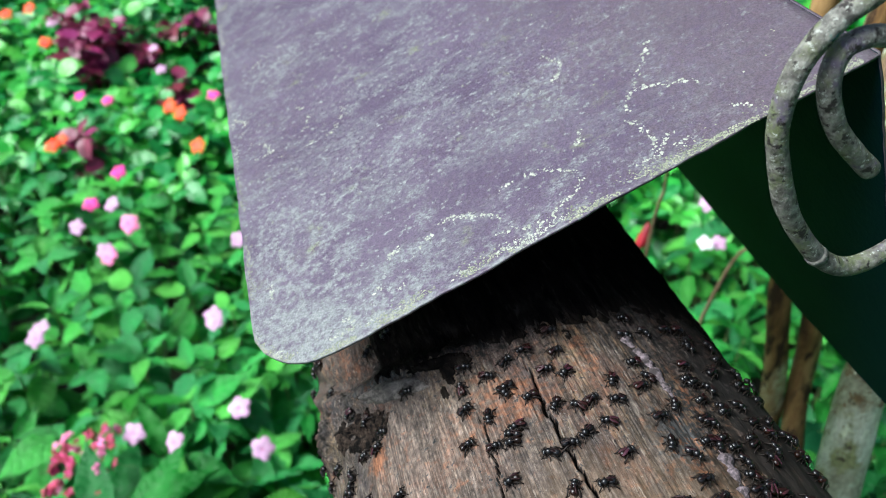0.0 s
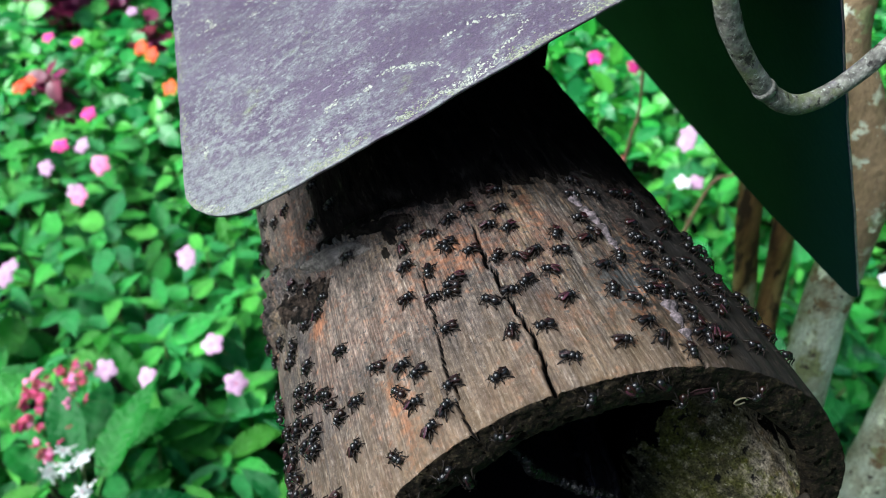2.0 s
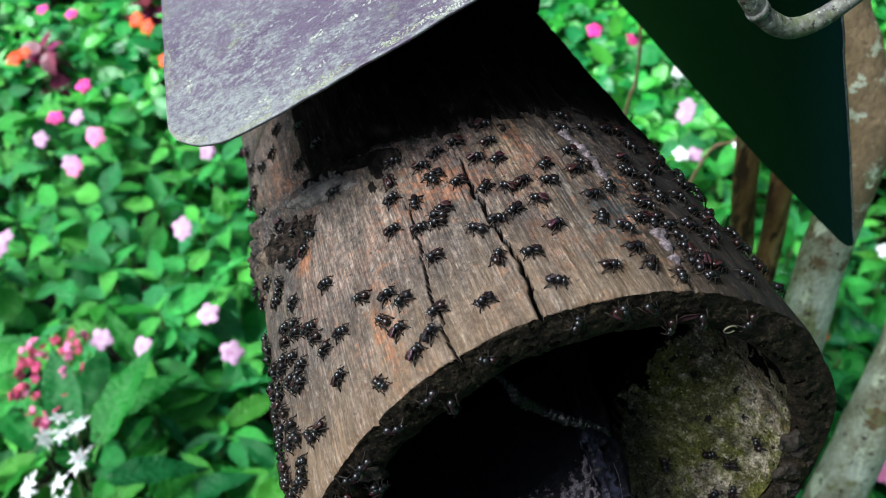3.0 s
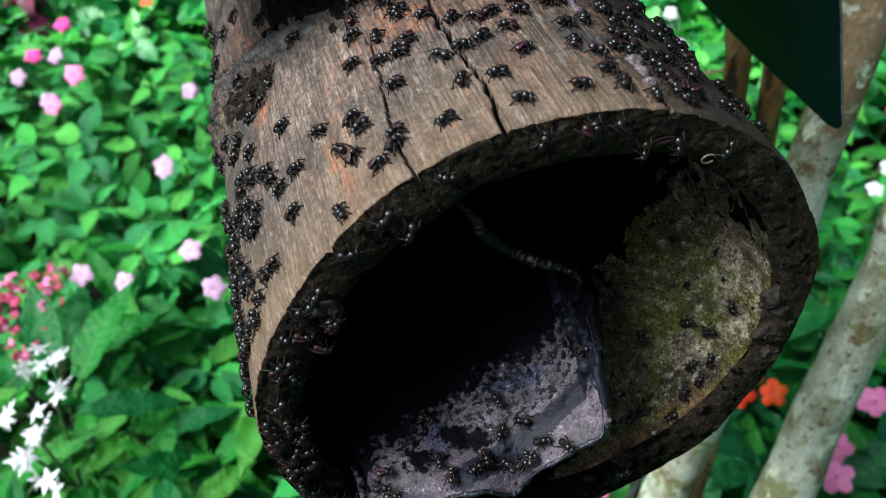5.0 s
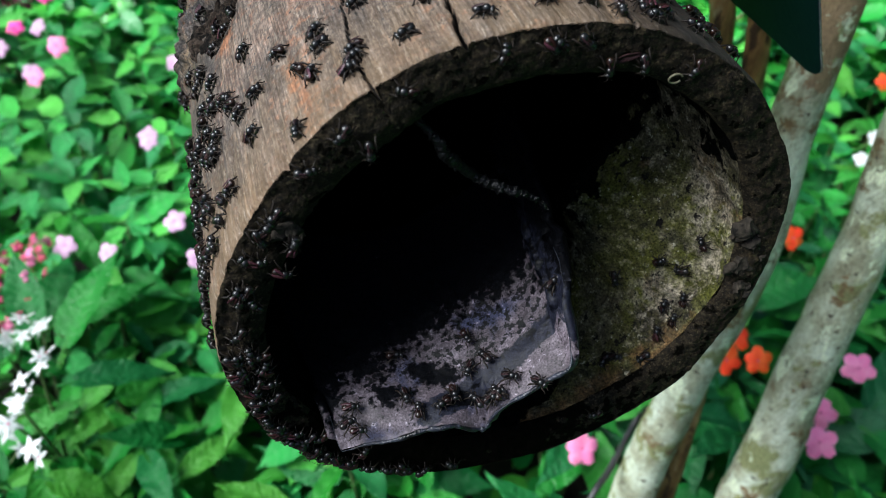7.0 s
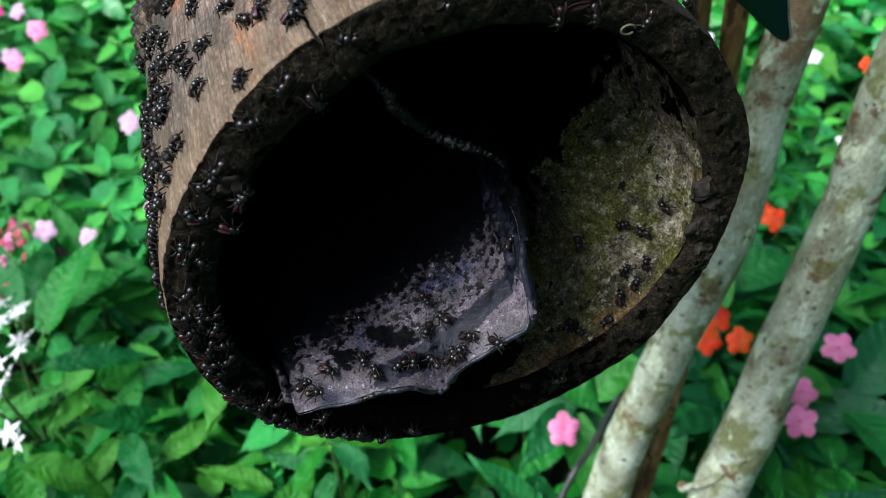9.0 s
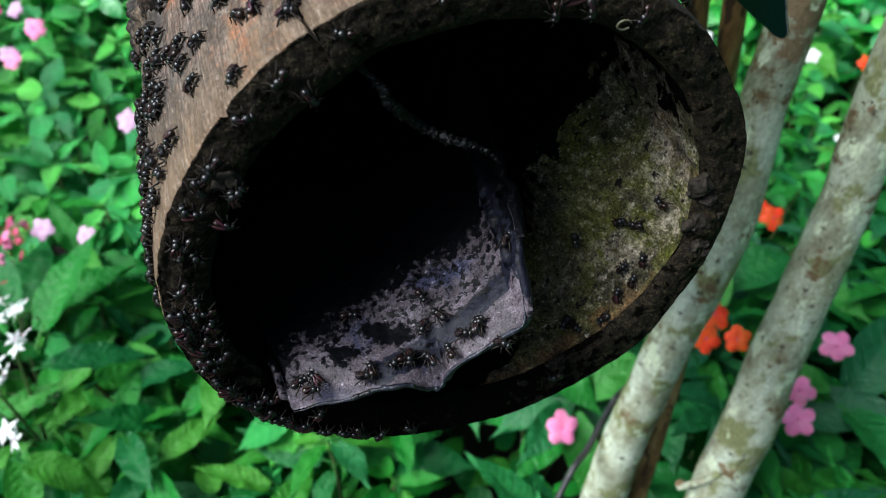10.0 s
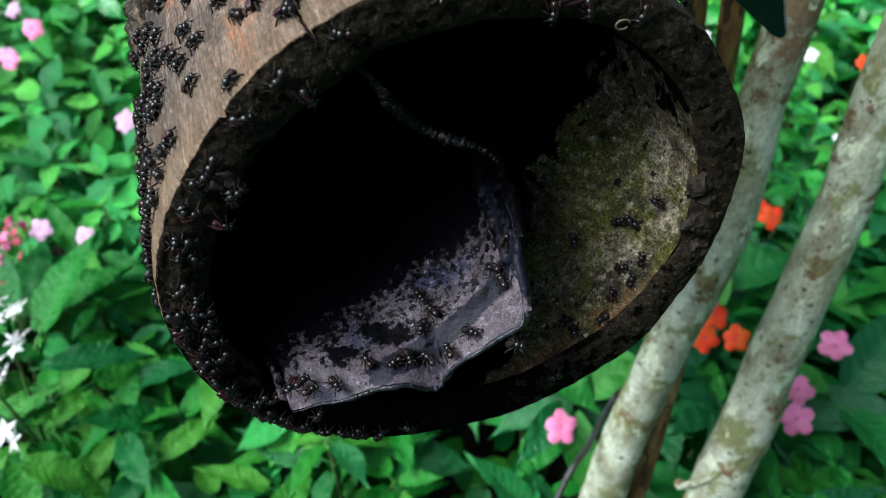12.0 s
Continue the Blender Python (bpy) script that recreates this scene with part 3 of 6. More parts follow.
def dish(x):
    """The resin sheet: how far forward its lip stands at x, and its height behind the lip."""
    return (float(np.interp(x, [-0.066, -0.0536, -0.0392, -0.030, -0.0147, 0.0065, 0.0085, 0.0095, 0.0105, 0.0129], [-0.019, -0.024, -0.026, -0.027, -0.0275, -0.028, -0.024, -0.016, -0.010, -0.004])),
            float(np.interp(x, [-0.066, -0.053, -0.039, -0.030, -0.022, -0.015, -0.003, 0.0065, 0.0085, 0.0095, 0.0105, 0.013], [-0.029, -0.028, -0.0275, -0.0265, -0.024, -0.021, -0.013, -0.005, 0.001, 0.008, 0.0135, 0.019])))


def build_log():
    log = thing("log_hive", "hollow log beehive of weathered brown wood with a dark open end", "beehive", LOG)
    phis = list(np.arange(-112, -34, 0.5)) + list(np.arange(-34, 18, 0.16)) + list(np.arange(18, 62, 0.5)) + list(np.arange(62, 248, 3.0))
    ss = list(np.arange(0, 0.012, 0.0008)) + list(np.arange(0.012, 0.100, 0.0014)) + list(np.arange(0.100, 0.150, 0.0008)) + list(np.arange(0.150, 0.19, 0.0016)) + list(np.arange(0.19, LENGTH + 0.001, 0.015))
    verts = []
    for phi in phis:
        for s in ss:
            r, a = log_radius(phi if phi <= 180 else phi - 360, s), radians(phi)
            x, z = r * math.sin(a), r * math.cos(a)
            verts.append((x, s + along(x, z, s) + bevel(phi) * max(0.0, 1 - s / 0.06), z))
    me = mesh_from("outer_shell", verts, [f[::-1] for f in grid_faces(len(phis), len(ss), True)], [WOOD, DEEP_BLACK, BARK_AND_SHADE])
    # Crack and seam faces go black, the shade inside them as colour.
    split = []
    for phi in phis:
        for s in ss[:-1]:
            depth = 0.0
            for path, w, dep in CRACKS[:3]:
                if s < path[-1][1] + 0.004 and abs(phi - path[0][0]) < 12:
                    p = np.interp(s, [q[1] for q in path], [q[0] for q in path])
                    d = radians(phi + 0.1 - p) * R0 + 0.0018 * noise.noise((s * 160, p, 0)) + 0.0006 * noise.noise((s * 600, p, 2))
                    fade = min(1.0, max(0.0, (path[-1][1] + 0.004 - s) / 0.02))
                    depth = max(depth, dep * fade * bell(d, 0, w * (0.55 + 0.45 * fade) * (1 + 0.5 * noise.noise((s * 260, p, 5)))))
            lip = s - (0.0988 + 0.0145 * max(0.0, (-26 - phi)) / 24 + 0.0011 * max(0.0, -62 - phi))
            seam = -66 < phi < -30 and abs(lip - 0.0052 - 0.002 * noise.noise((phi * 0.2, 0, 0))) < 0.0009
            split.append(1 if depth > 0.0022 or seam else 2 if scar(phi, s) > 1.0 else 0)
    me.polygons.foreach_set("material_index", split)
    grey, soot, ash, rust = [], [], [], []
    for phi in phis:
        for s in ss:
            grey.append(0.55 * bell(phi, -49, 8) * bell(s - 0.0006 * (-49 - phi), 0.112, 0.0065) + 0.62 * bell(phi, 6, 5) * bell(s, 0.034, 0.011) + 0.35 * bell(phi, 14, 5) * bell(s, 0.05, 0.03) + 0.12)
            # Old scar bark, plus painted shade under the roof and on the right shoulder.
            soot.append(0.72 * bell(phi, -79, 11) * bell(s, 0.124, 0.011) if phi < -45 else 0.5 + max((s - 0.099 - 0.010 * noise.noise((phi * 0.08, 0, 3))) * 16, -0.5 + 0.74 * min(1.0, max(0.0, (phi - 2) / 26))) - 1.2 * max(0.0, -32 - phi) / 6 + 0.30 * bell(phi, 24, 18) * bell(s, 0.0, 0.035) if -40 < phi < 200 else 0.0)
            wide, fine = noise.noise((phi * 0.07, s * 22, 11.0)), noise.noise((phi * 0.22, s * 40, 6.0))
            ash.append(0.16 + 0.42 * bell(phi, -36, 26) * bell(s, 0.035, 0.045) + 0.30 * bell(phi, -46, 16) * bell(s, 0.08, 0.03) + 0.25 * wide + 0.15 * fine)
            rust.append(max(0.52 * bell(phi, -20, 9) * bell(s, 0.070, 0.016), 0.55 * bell(phi, 8, 4) * bell(s, 0.030, 0.020), 0.5 * bell(phi, 15, 3) * bell(s, 0.052, 0.02), 0.25 * bell(phi, -60, 8) * bell(s, 0.140, 0.02),
                            1.1 * bell(phi, -56.5, 3) * bell(s + along(0.095 * math.sin(radians(phi)), 0.095 * math.cos(radians(phi)), s), 0.0865, 0.0055), 0.42 * bell(phi, -40, 4) * bell(s, 0.02, 0.03), 0.40 * bell(phi, -2, 3) * bell(s, 0.075, 0.02)) + 0.28 * wide + 0.07)
    stain(me, "ash", ash)
    stain(me, "rust", rust)
    stain(me, "grey", grey)
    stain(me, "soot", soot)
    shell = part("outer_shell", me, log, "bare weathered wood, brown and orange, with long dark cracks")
    # sawn end
    verts, n, k = [], 540, 20
    for i in range(n):
        phi = i * 360 / n
        a, q = radians(phi), (phi + 180) % 360 - 180
        r1, r2 = inner_radius(phi), log_radius(q, 0.0) + 0.0003
        for j in range(k):
            t = j / (k - 1)
            r = r1 + (r2 - r1) * t
            x, z = r * math.sin(a), r * math.cos(a)
            y = front_y(x, z) + 0.0008 * noise.noise((x * 120, z * 120, 0)) + 0.0005 * noise.noise((x * 300, z * 300, 4)) + 0.0008 * noise.noise((x * 700, z * 700, 4)) + 0.004 * (1 - t) ** 6
            y -= 0.003 * bell(q, 93, 9) * bell(t, 0.35, 0.4) * (0.5 + noise.noise((x * 200, z * 200, 9)))
            verts.append((x, (y if t < 0.999 else front_y(x, z)) + bevel(q) * t * t, z))
    me = mesh_from("cut_face", verts, grid_faces(n, k, True), CUT)
    stain(me, "tar", [0.85 * bell(math.degrees(math.atan2(v[0], v[2])) % 360, 198, 56) + 0.18 for v in verts])
    cut = part("cut_face", me, log, "dark stained sawn end of the log")
    # hollow
    verts, n, ys = [], 420, [0.0] + list(np.arange(0.001, 0.10, 0.002)) + list(np.arange(0.102, 0.42, 0.012))
    for i in range(n):
        phi = i * 360 / n
        a = radians(phi)
        for y in ys:
            r = inner_radius(phi) + 0.0015 * min(1.0, y / 0.02) + 0.0014 * noise.noise((math.sin(a) * 7, y * 60, math.cos(a) * 7))
            r += 0.0010 * noise.noise((math.sin(a) * 16, y * 180, math.cos(a) * 16)) + 0.0006 * noise.noise((math.sin(a) * 40, y * 430, math.cos(a) * 40))
            r -= plaster(phi, y)
            if y == 0.0:
                r = inner_radius(phi)
            x, z = r * math.sin(a), r * math.cos(a)
            verts.append((x, y + 0.004 + front_y(x, z), z))
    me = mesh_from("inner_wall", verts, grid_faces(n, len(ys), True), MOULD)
    # Black resin, plus the hollow's shade painted deeper in and along the top.
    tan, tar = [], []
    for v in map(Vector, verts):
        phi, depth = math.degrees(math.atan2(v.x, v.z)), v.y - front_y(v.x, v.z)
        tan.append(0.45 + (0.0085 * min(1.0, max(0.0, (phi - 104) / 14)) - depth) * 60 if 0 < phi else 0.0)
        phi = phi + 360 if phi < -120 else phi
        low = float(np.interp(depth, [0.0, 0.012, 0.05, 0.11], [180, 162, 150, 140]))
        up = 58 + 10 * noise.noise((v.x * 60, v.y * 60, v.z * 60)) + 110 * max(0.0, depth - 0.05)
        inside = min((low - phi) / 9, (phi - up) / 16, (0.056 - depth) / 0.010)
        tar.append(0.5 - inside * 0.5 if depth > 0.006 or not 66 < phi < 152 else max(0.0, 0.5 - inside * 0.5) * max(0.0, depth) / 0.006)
    moss, pale = [], []
    for v in map(Vector, verts):
        phi, depth, vary = math.degrees(math.atan2(v.x, v.z)), v.y - front_y(v.x, v.z), noise.noise(v * 90)
        moss.append(0.62 * bell(phi, 112, 22) * bell(depth, 0.036, 0.014) + 0.25 * vary)
        pale.append(0.60 * bell(phi, 92, 12) * bell(depth, 0.013, 0.006) + 0.40 * bell(phi, 112, 10) * bell(depth, 0.018, 0.008) + 0.22 * bell(phi, 78, 14) * bell(depth, 0.028, 0.012) + 0.30 * vary)
    stain(me, "moss", moss)
    stain(me, "pale", pale)
    stain(me, "tan", tan)
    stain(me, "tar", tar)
    part("inner_wall", me, log, "mouldy grey and green inner wood with black resin and painted shade deeper in")
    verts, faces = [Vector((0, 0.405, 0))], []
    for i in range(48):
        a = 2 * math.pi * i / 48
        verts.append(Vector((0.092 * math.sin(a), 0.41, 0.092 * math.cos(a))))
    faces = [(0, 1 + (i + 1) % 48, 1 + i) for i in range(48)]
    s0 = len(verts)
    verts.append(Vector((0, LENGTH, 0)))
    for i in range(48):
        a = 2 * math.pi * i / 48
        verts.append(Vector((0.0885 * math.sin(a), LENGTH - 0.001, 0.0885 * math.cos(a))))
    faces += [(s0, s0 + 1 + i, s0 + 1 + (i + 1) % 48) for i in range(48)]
    part("end_wall", mesh_from("end_wall", verts, faces, DEEP_BLACK), log)
    # resin sheet that juts out of the mouth like a dish: a ragged lip in front, the right side turned up, tarry blots,
    # and the hollow's shade painted in further back
    lip = smooth_path([(-0.0665, -0.012, -0.030), (-0.0655, -0.018, -0.0375), (-0.0630, -0.0205, -0.0384), (-0.0536, -0.024, -0.0334), (-0.0392, -0.026, -0.0285), (-0.0300, -0.027, -0.0273), (-0.0221, -0.028, -0.0313), (-0.0170, -0.0275, -0.0318),
                       (-0.0147, -0.027, -0.0249), (-0.0029, -0.028, -0.0148), (0.0065, -0.028, -0.0072), (0.0085, -0.024, -0.0011), (0.0082, -0.016, 0.0064), (0.0100, -0.010, 0.0118), (0.0108, -0.004, 0.0150), (0.0100, 0.000, 0.0185)], 18)
    verts, nv, n = [], 130, len(lip)
    for i, e in enumerate(lip):
        u = i / (n - 1)
        for j in range(nv):
            y = 0.085 * (j / (nv - 1)) ** 1.4
            k = min(1.0, y / 0.012)
            z = (e.z + 0.0032) * (1 - k) + max(e.z, dish(e.x)[1] + 0.0008) * k + 0.10 * y
            x = e.x + 0.12 * y * u ** 3 + 0.002 * noise.noise((y * 90, 5, 0)) * u - 0.2 * y * (1 - u) ** 10
            h = (0.0014 * noise.noise((x * 60, y * 60, 1)) + 0.0004 * noise.noise((x * 210, y * 210, 6)) + 0.0002 * noise.noise((x * 500, y * 500, 2))) * k
            h -= 0.0018 * bell(y, 0.0, 0.003)
            verts.append(Vector((x + 0.6 * h * u ** 3, e.y + y + 0.002 * noise.noise((u * 14, 1, 0)) * (1 - k), z + h)))
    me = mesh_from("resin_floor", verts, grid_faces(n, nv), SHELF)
    tar, pits, blue = [], [], []
    for v in verts:
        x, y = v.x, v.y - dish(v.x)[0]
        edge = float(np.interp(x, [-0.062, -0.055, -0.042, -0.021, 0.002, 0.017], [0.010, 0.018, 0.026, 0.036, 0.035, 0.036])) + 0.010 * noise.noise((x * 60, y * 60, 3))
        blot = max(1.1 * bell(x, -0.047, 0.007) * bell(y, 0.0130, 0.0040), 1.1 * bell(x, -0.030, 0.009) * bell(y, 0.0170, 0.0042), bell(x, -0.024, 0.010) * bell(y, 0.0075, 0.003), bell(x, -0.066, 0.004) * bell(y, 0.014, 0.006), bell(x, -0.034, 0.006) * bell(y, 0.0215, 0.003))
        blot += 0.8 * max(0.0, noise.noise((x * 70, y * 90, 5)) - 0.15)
        # Tarry blots; further in, the hollow's shade is painted black.
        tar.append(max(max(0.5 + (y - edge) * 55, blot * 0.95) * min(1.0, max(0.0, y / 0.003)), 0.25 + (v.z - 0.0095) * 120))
        pits.append(0.36 * min(1.0, max(0.0, (y - 0.008) / 0.012)) + 0.04)
        blue.append(max(1.35 * bell(y - 0.25 * (x + 0.03), 0.0065, 0.0040) * min(1.0, max(0.0, (x + 0.045) / 0.01)), 1.1 * min(1.0, max(0.0, (v.z + 0.002) / 0.008)) * min(1.0, max(0.0, (x - 0.002) / 0.006))))
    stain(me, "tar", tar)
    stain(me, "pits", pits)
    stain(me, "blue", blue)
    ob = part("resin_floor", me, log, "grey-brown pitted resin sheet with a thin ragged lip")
    sol = ob.modifiers.new("thickness", "SOLIDIFY")
    sol.thickness, sol.offset = 0.0026, -1.0
    rim, rim_faces = tube([v + Vector((0, -0.0004, -0.0004)) for v in (verts[i * nv] for i in range(n))], [(0.0008 + 0.0005 * noise.noise((i * 0.21, 7, 0))) * min(1.0, 0.15 + max(0.0, i / n - 0.13) * 12) * min(1.0, 0.15 + max(0.0, 0.72 - i / n) * 12) for i in range(n)], 8, rough=0.5)
    part("rolled_lip", mesh_from("rolled_lip", rim, rim_faces, BLUE_RESIN), ob, "rolled bluish lip of the resin sheet")
    # a resin strand across the dark
    path = smooth_path([(-0.040, 0.010, 0.074), (-0.0308, 0.006, 0.0646), (-0.0270, 0.005, 0.058), (-0.0170, 0.0062, 0.0475), (-0.0090, 0.002, 0.0450), (-0.0012, 0.001, 0.0415), (0.0040, 0.000, 0.0370)], 26)
    verts, faces = tube(path, [0.0004 + 0.0011 * math.sin(math.pi * min(1.0, i / (len(path) - 1) * 1.1)) + 0.0004 * noise.noise((i * 0.13, 2, 0)) for i in range(len(path))], 10, rough=0.8)
    verts = [v + Vector((noise.noise(v * 1500), noise.noise(v * 1500 + Vector((3, 0, 0))), noise.noise(v * 1500 + Vector((7, 0, 0))))) * 0.0011 for v in verts]
    part("resin_strand", mesh_from("resin_strand", verts, faces, STRAND), log, "lumpy dark resin strand")
    # bark flakes and torn fibres left at the branch collar
    for k, (p0, s0, dp, ds, h, tone, twist) in enumerate((                                                          (-66, 0.112, 3, 0.005, 0.002, BARK_AND_SHADE, 0.4), (-33, 0.1035, 8, 0.0028, 0.0018, BARK_AND_SHADE, 0.6), (-46, 0.1065, 10, 0.0040, 0.0024, GREY_BARK, 0.9), *FLAKES)):
        verts, nr, na = [], 12, 40
        for a_i in range(na):
            a = 2 * math.pi * a_i / na
            ragged = 1 + 0.38 * noise.noise((math.cos(a) * 1.3, math.sin(a) * 1.3, k * 3.1)) + 0.22 * noise.noise((math.cos(a) * 6, math.sin(a) * 6, k * 3.1)) + 0.14 * noise.noise((math.cos(a) * 19, math.sin(a) * 19, k))
            for r_i in range(nr):
                f = r_i / (nr - 1)
                dphi = f * dp * math.cos(a) * ragged
                phi, s = p0 + dphi, s0 + f * ds * math.sin(a) * ragged - dphi * 0.001 * twist
                rr = log_radius(phi, s) + h * (1 - f ** 3) * (0.55 + 0.6 * noise.noise((phi * 0.6, s * 260, k))) - (0.001 if r_i == nr - 1 else 0)
                verts.append((rr * math.sin(radians(phi)), s, rr * math.cos(radians(phi))))
        part("bark_flake", mesh_from("bark_flake", verts, grid_faces(na, nr, True), tone), shell, "dark flake of bark at the branch scar" if tone is BARK_AND_SHADE else "smooth grey plate of bark at the branch collar")
    # shaggy dark bark along the branch scar
    verts, nu, nv = [], 90, 26
    for i in range(nu):
        u = i / (nu - 1)
        for j in range(nv):
            q = 2 * j / (nv - 1) - 1
            ragged = (0.35 + math.sin(math.pi * (0.06 + 0.88 * u))) * (1 + 0.6 * noise.noise((u * 9, math.copysign(3, q), 0)) + 0.35 * noise.noise((u * 30, math.copysign(3, q), 5)))
            y, phi = 0.1120 - 0.0150 * u + q * 0.0038 * ragged, -69.5 + 19 * u + q * 2.6 * ragged
            p = Vector((phi * 0.0017, y, 0))
            h = (0.0010 + 0.0022 * noise.noise(p * 190) + 0.0016 * noise.noise(p * 480) + 0.0008 * noise.noise(p * 1100)) * (1 - q * q)
            r = log_radius(phi, y) + (max(h, -0.0002) if 0 < i < nu - 1 and abs(q) < 1 else -0.0015)
            verts.append((r * math.sin(radians(phi)), y, r * math.cos(radians(phi))))
    part("bark_ruff", mesh_from("bark_ruff", verts, [f[::-1] for f in grid_faces(nu, nv)], SHAG), shell, "shaggy dark brown bark along the branch scar")
    # lumps of dry resin on the rim
    for lx, lz, lr in ((0.0740, 0.0190, 0.0045), (0.0790, 0.0140, 0.0040), (0.0810, 0.0085, 0.0035), (0.0770, 0.0040, 0.0045), (0.0790, -0.0060, 0.0045), (0.0730, 0.0040, 0.0035), (-0.074, 0.0435, 0.0045), (-0.071, 0.0440, 0.0035)):
        verts, faces = ball((lx, front_y(lx, lz) + 0.0008, lz), (lr * 0.9, lr * 0.38, lr), 30, 22)
        verts = [v + Vector((noise.noise(v * 330), noise.noise(v * 330 + Vector((5, 0, 0))), noise.noise(v * 330 + Vector((9, 0, 0))))) * 0.0022 + Vector((0, noise.noise(v * 800), 0)) * 0.0010 for v in verts]
        part("resin_lump", mesh_from("resin_lump", verts, faces, CRUST), cut, "crumbly lump of dry grey-brown resin")
    # pale crust along the crown
    verts, faces = [], []
    path = []
    for phi, s in ((9.5, 0.088), (11.2, 0.0739), (11.7, 0.0574), (13.9, 0.043), (14.2, 0.0283), (12.4, 0.0081)):
        r, a = log_radius(phi, s) - 0.0009, radians(phi)
        path.append((r * math.sin(a), s, r * math.cos(a)))
    path = smooth_path(path, 14)
    tube(path, [0.0015 + 0.0014 * noise.noise((i * 0.30, 0, 0)) + 0.0012 * noise.noise((i * 0.9, 3, 0)) for i in range(len(path))], 10, verts, faces, rough=1.6)
    part("resin_ridge", mesh_from("resin_ridge", verts, faces, MUD), shell, "pale lumpy resin ridge")
    # dark sheet behind the scar: old bark with the roof's shade put into its colour
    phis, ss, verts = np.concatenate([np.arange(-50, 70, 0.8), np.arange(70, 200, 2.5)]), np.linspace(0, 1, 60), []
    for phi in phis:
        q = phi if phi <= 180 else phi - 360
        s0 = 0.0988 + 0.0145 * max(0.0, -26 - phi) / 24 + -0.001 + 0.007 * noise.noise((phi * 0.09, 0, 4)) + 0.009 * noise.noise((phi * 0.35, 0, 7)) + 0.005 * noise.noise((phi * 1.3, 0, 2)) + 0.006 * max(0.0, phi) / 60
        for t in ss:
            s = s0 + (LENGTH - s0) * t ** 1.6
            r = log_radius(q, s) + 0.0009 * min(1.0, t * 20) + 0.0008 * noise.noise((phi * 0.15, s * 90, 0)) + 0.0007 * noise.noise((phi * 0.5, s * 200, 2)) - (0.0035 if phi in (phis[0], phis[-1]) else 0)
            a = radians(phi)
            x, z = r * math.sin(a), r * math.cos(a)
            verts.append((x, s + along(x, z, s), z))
    part("bark_sheet", mesh_from("bark_sheet", verts, [f[::-1] for f in grid_faces(len(phis), 60)], BARK_AND_SHADE), shell, "dark bark under the roof with the roof's shade painted in")
    # battens that carry the roof
    for y in (0.22, 0.40):
        verts = []
        for dx in (-1, 1):
            for dy in (0, 0.03):
                for dz in (0, 1):
                    verts.append(Vector((0.048 + dx * 0.012, y + dy, 0.074 + dz * (0.0955 if dx < 0 else 0.108))))
        part("roof_batten", mesh_from("roof_batten", verts, ((0, 1, 3, 2), (4, 6, 7, 5), (0, 4, 5, 1), (2, 3, 7, 6), (1, 5, 7, 3), (0, 2, 6, 4)), BARK_AND_SHADE, False), log)
    return log


log_hive = build_log()


# ---- the folded roof and its scroll ----
def build_roof():
    roof = thing("sheet_metal_roof", "folded steel roof over the log, purple paint with lichen, dark green underneath", "roof", LOG)
    y0, y1, ridge_x, ridge_z = 0.0920, 0.56, 0.0865, 0.1985
    for width, ang, name, corner in ((0.2308, 27.4, "roof_panel", 0.030), (0.2265, 63.4, "roof_panel", 0.012)):
        left = ang < 45
        us = list(np.linspace(0.0, width - corner, 50)) + [width - corner + corner * math.sin(k * math.pi / 24) for k in range(1, 13)]
        ts = [0, 0.002, 0.005, 0.01] + list(np.linspace(0.02, 1, 70))
        verts = []
        for u in us:
            c = 0.0
            if u > width - corner:
                q = (u - width + corner) / corner
                c = corner * 1.15 * (1 - math.sqrt(max(0.0, 1 - q * q)))
            yf = y0 + c + 0.0007 * noise.noise((u * 60, 1.0, ang)) + 0.0005 * noise.noise((u * 230, 2.0, ang))
            for t in ts:
                y = yf + (y1 - c - yf) * t
                uu = u + (0.0006 * noise.noise((y * 55, ang, 0)) + 0.0004 * noise.noise((y * 240, ang, 3))) * (1 if u > width - corner else 0)
                if not left:
                    q = min(1.0, max(0.0, (y - 0.16) / 0.22))
                    uu *= 1 - 0.085 * q * q * (3 - 2 * q)
                h = 0.0010 * noise.noise((u * 9, y * 7, ang))
                ca, sa = math.cos(radians(ang)), math.sin(radians(ang))
                sx = -1 if left else 1
                verts.append((ridge_x + sx * (uu * ca + h * sa), y, ridge_z - uu * sa + h * ca))
        f = grid_faces(len(us), len(ts))
        crust, brown = [], []
        for u in us:
            for t in ts:
                crust.append(0.02 + 0.30 * math.exp(-t * 468 / 14) + 0.40 * bell(u, 0.205, 0.06) * math.exp(-t * 468 / 80) + 0.42 * noise.noise((u * 16, t * 9, 1.0)) + 0.12 * noise.noise((u * 50, t * 25, 2.0)))
                brown.append(0.10 + 0.62 * bell(u, 0.0, 0.09) + 0.25 * noise.noise((u * 12, t * 7, 5.0)))
        ob = part(name, mesh_from(name, verts, f if not left else [q[::-1] for q in f], [ROOF, ROOF_UNDER]), roof,
                  "purple-grey painted panel speckled with pale lichen" if left else "steep panel with a dark green underside")
        stain(ob.data, "crust", crust)
        stain(ob.data, "brown", brown)
        sol = ob.modifiers.new("sheet", "SOLIDIFY")
        sol.thickness, sol.offset, sol.material_offset, sol.material_offset_rim = 0.0010, -1.0, 1, 0
    return roof


roof = build_roof()


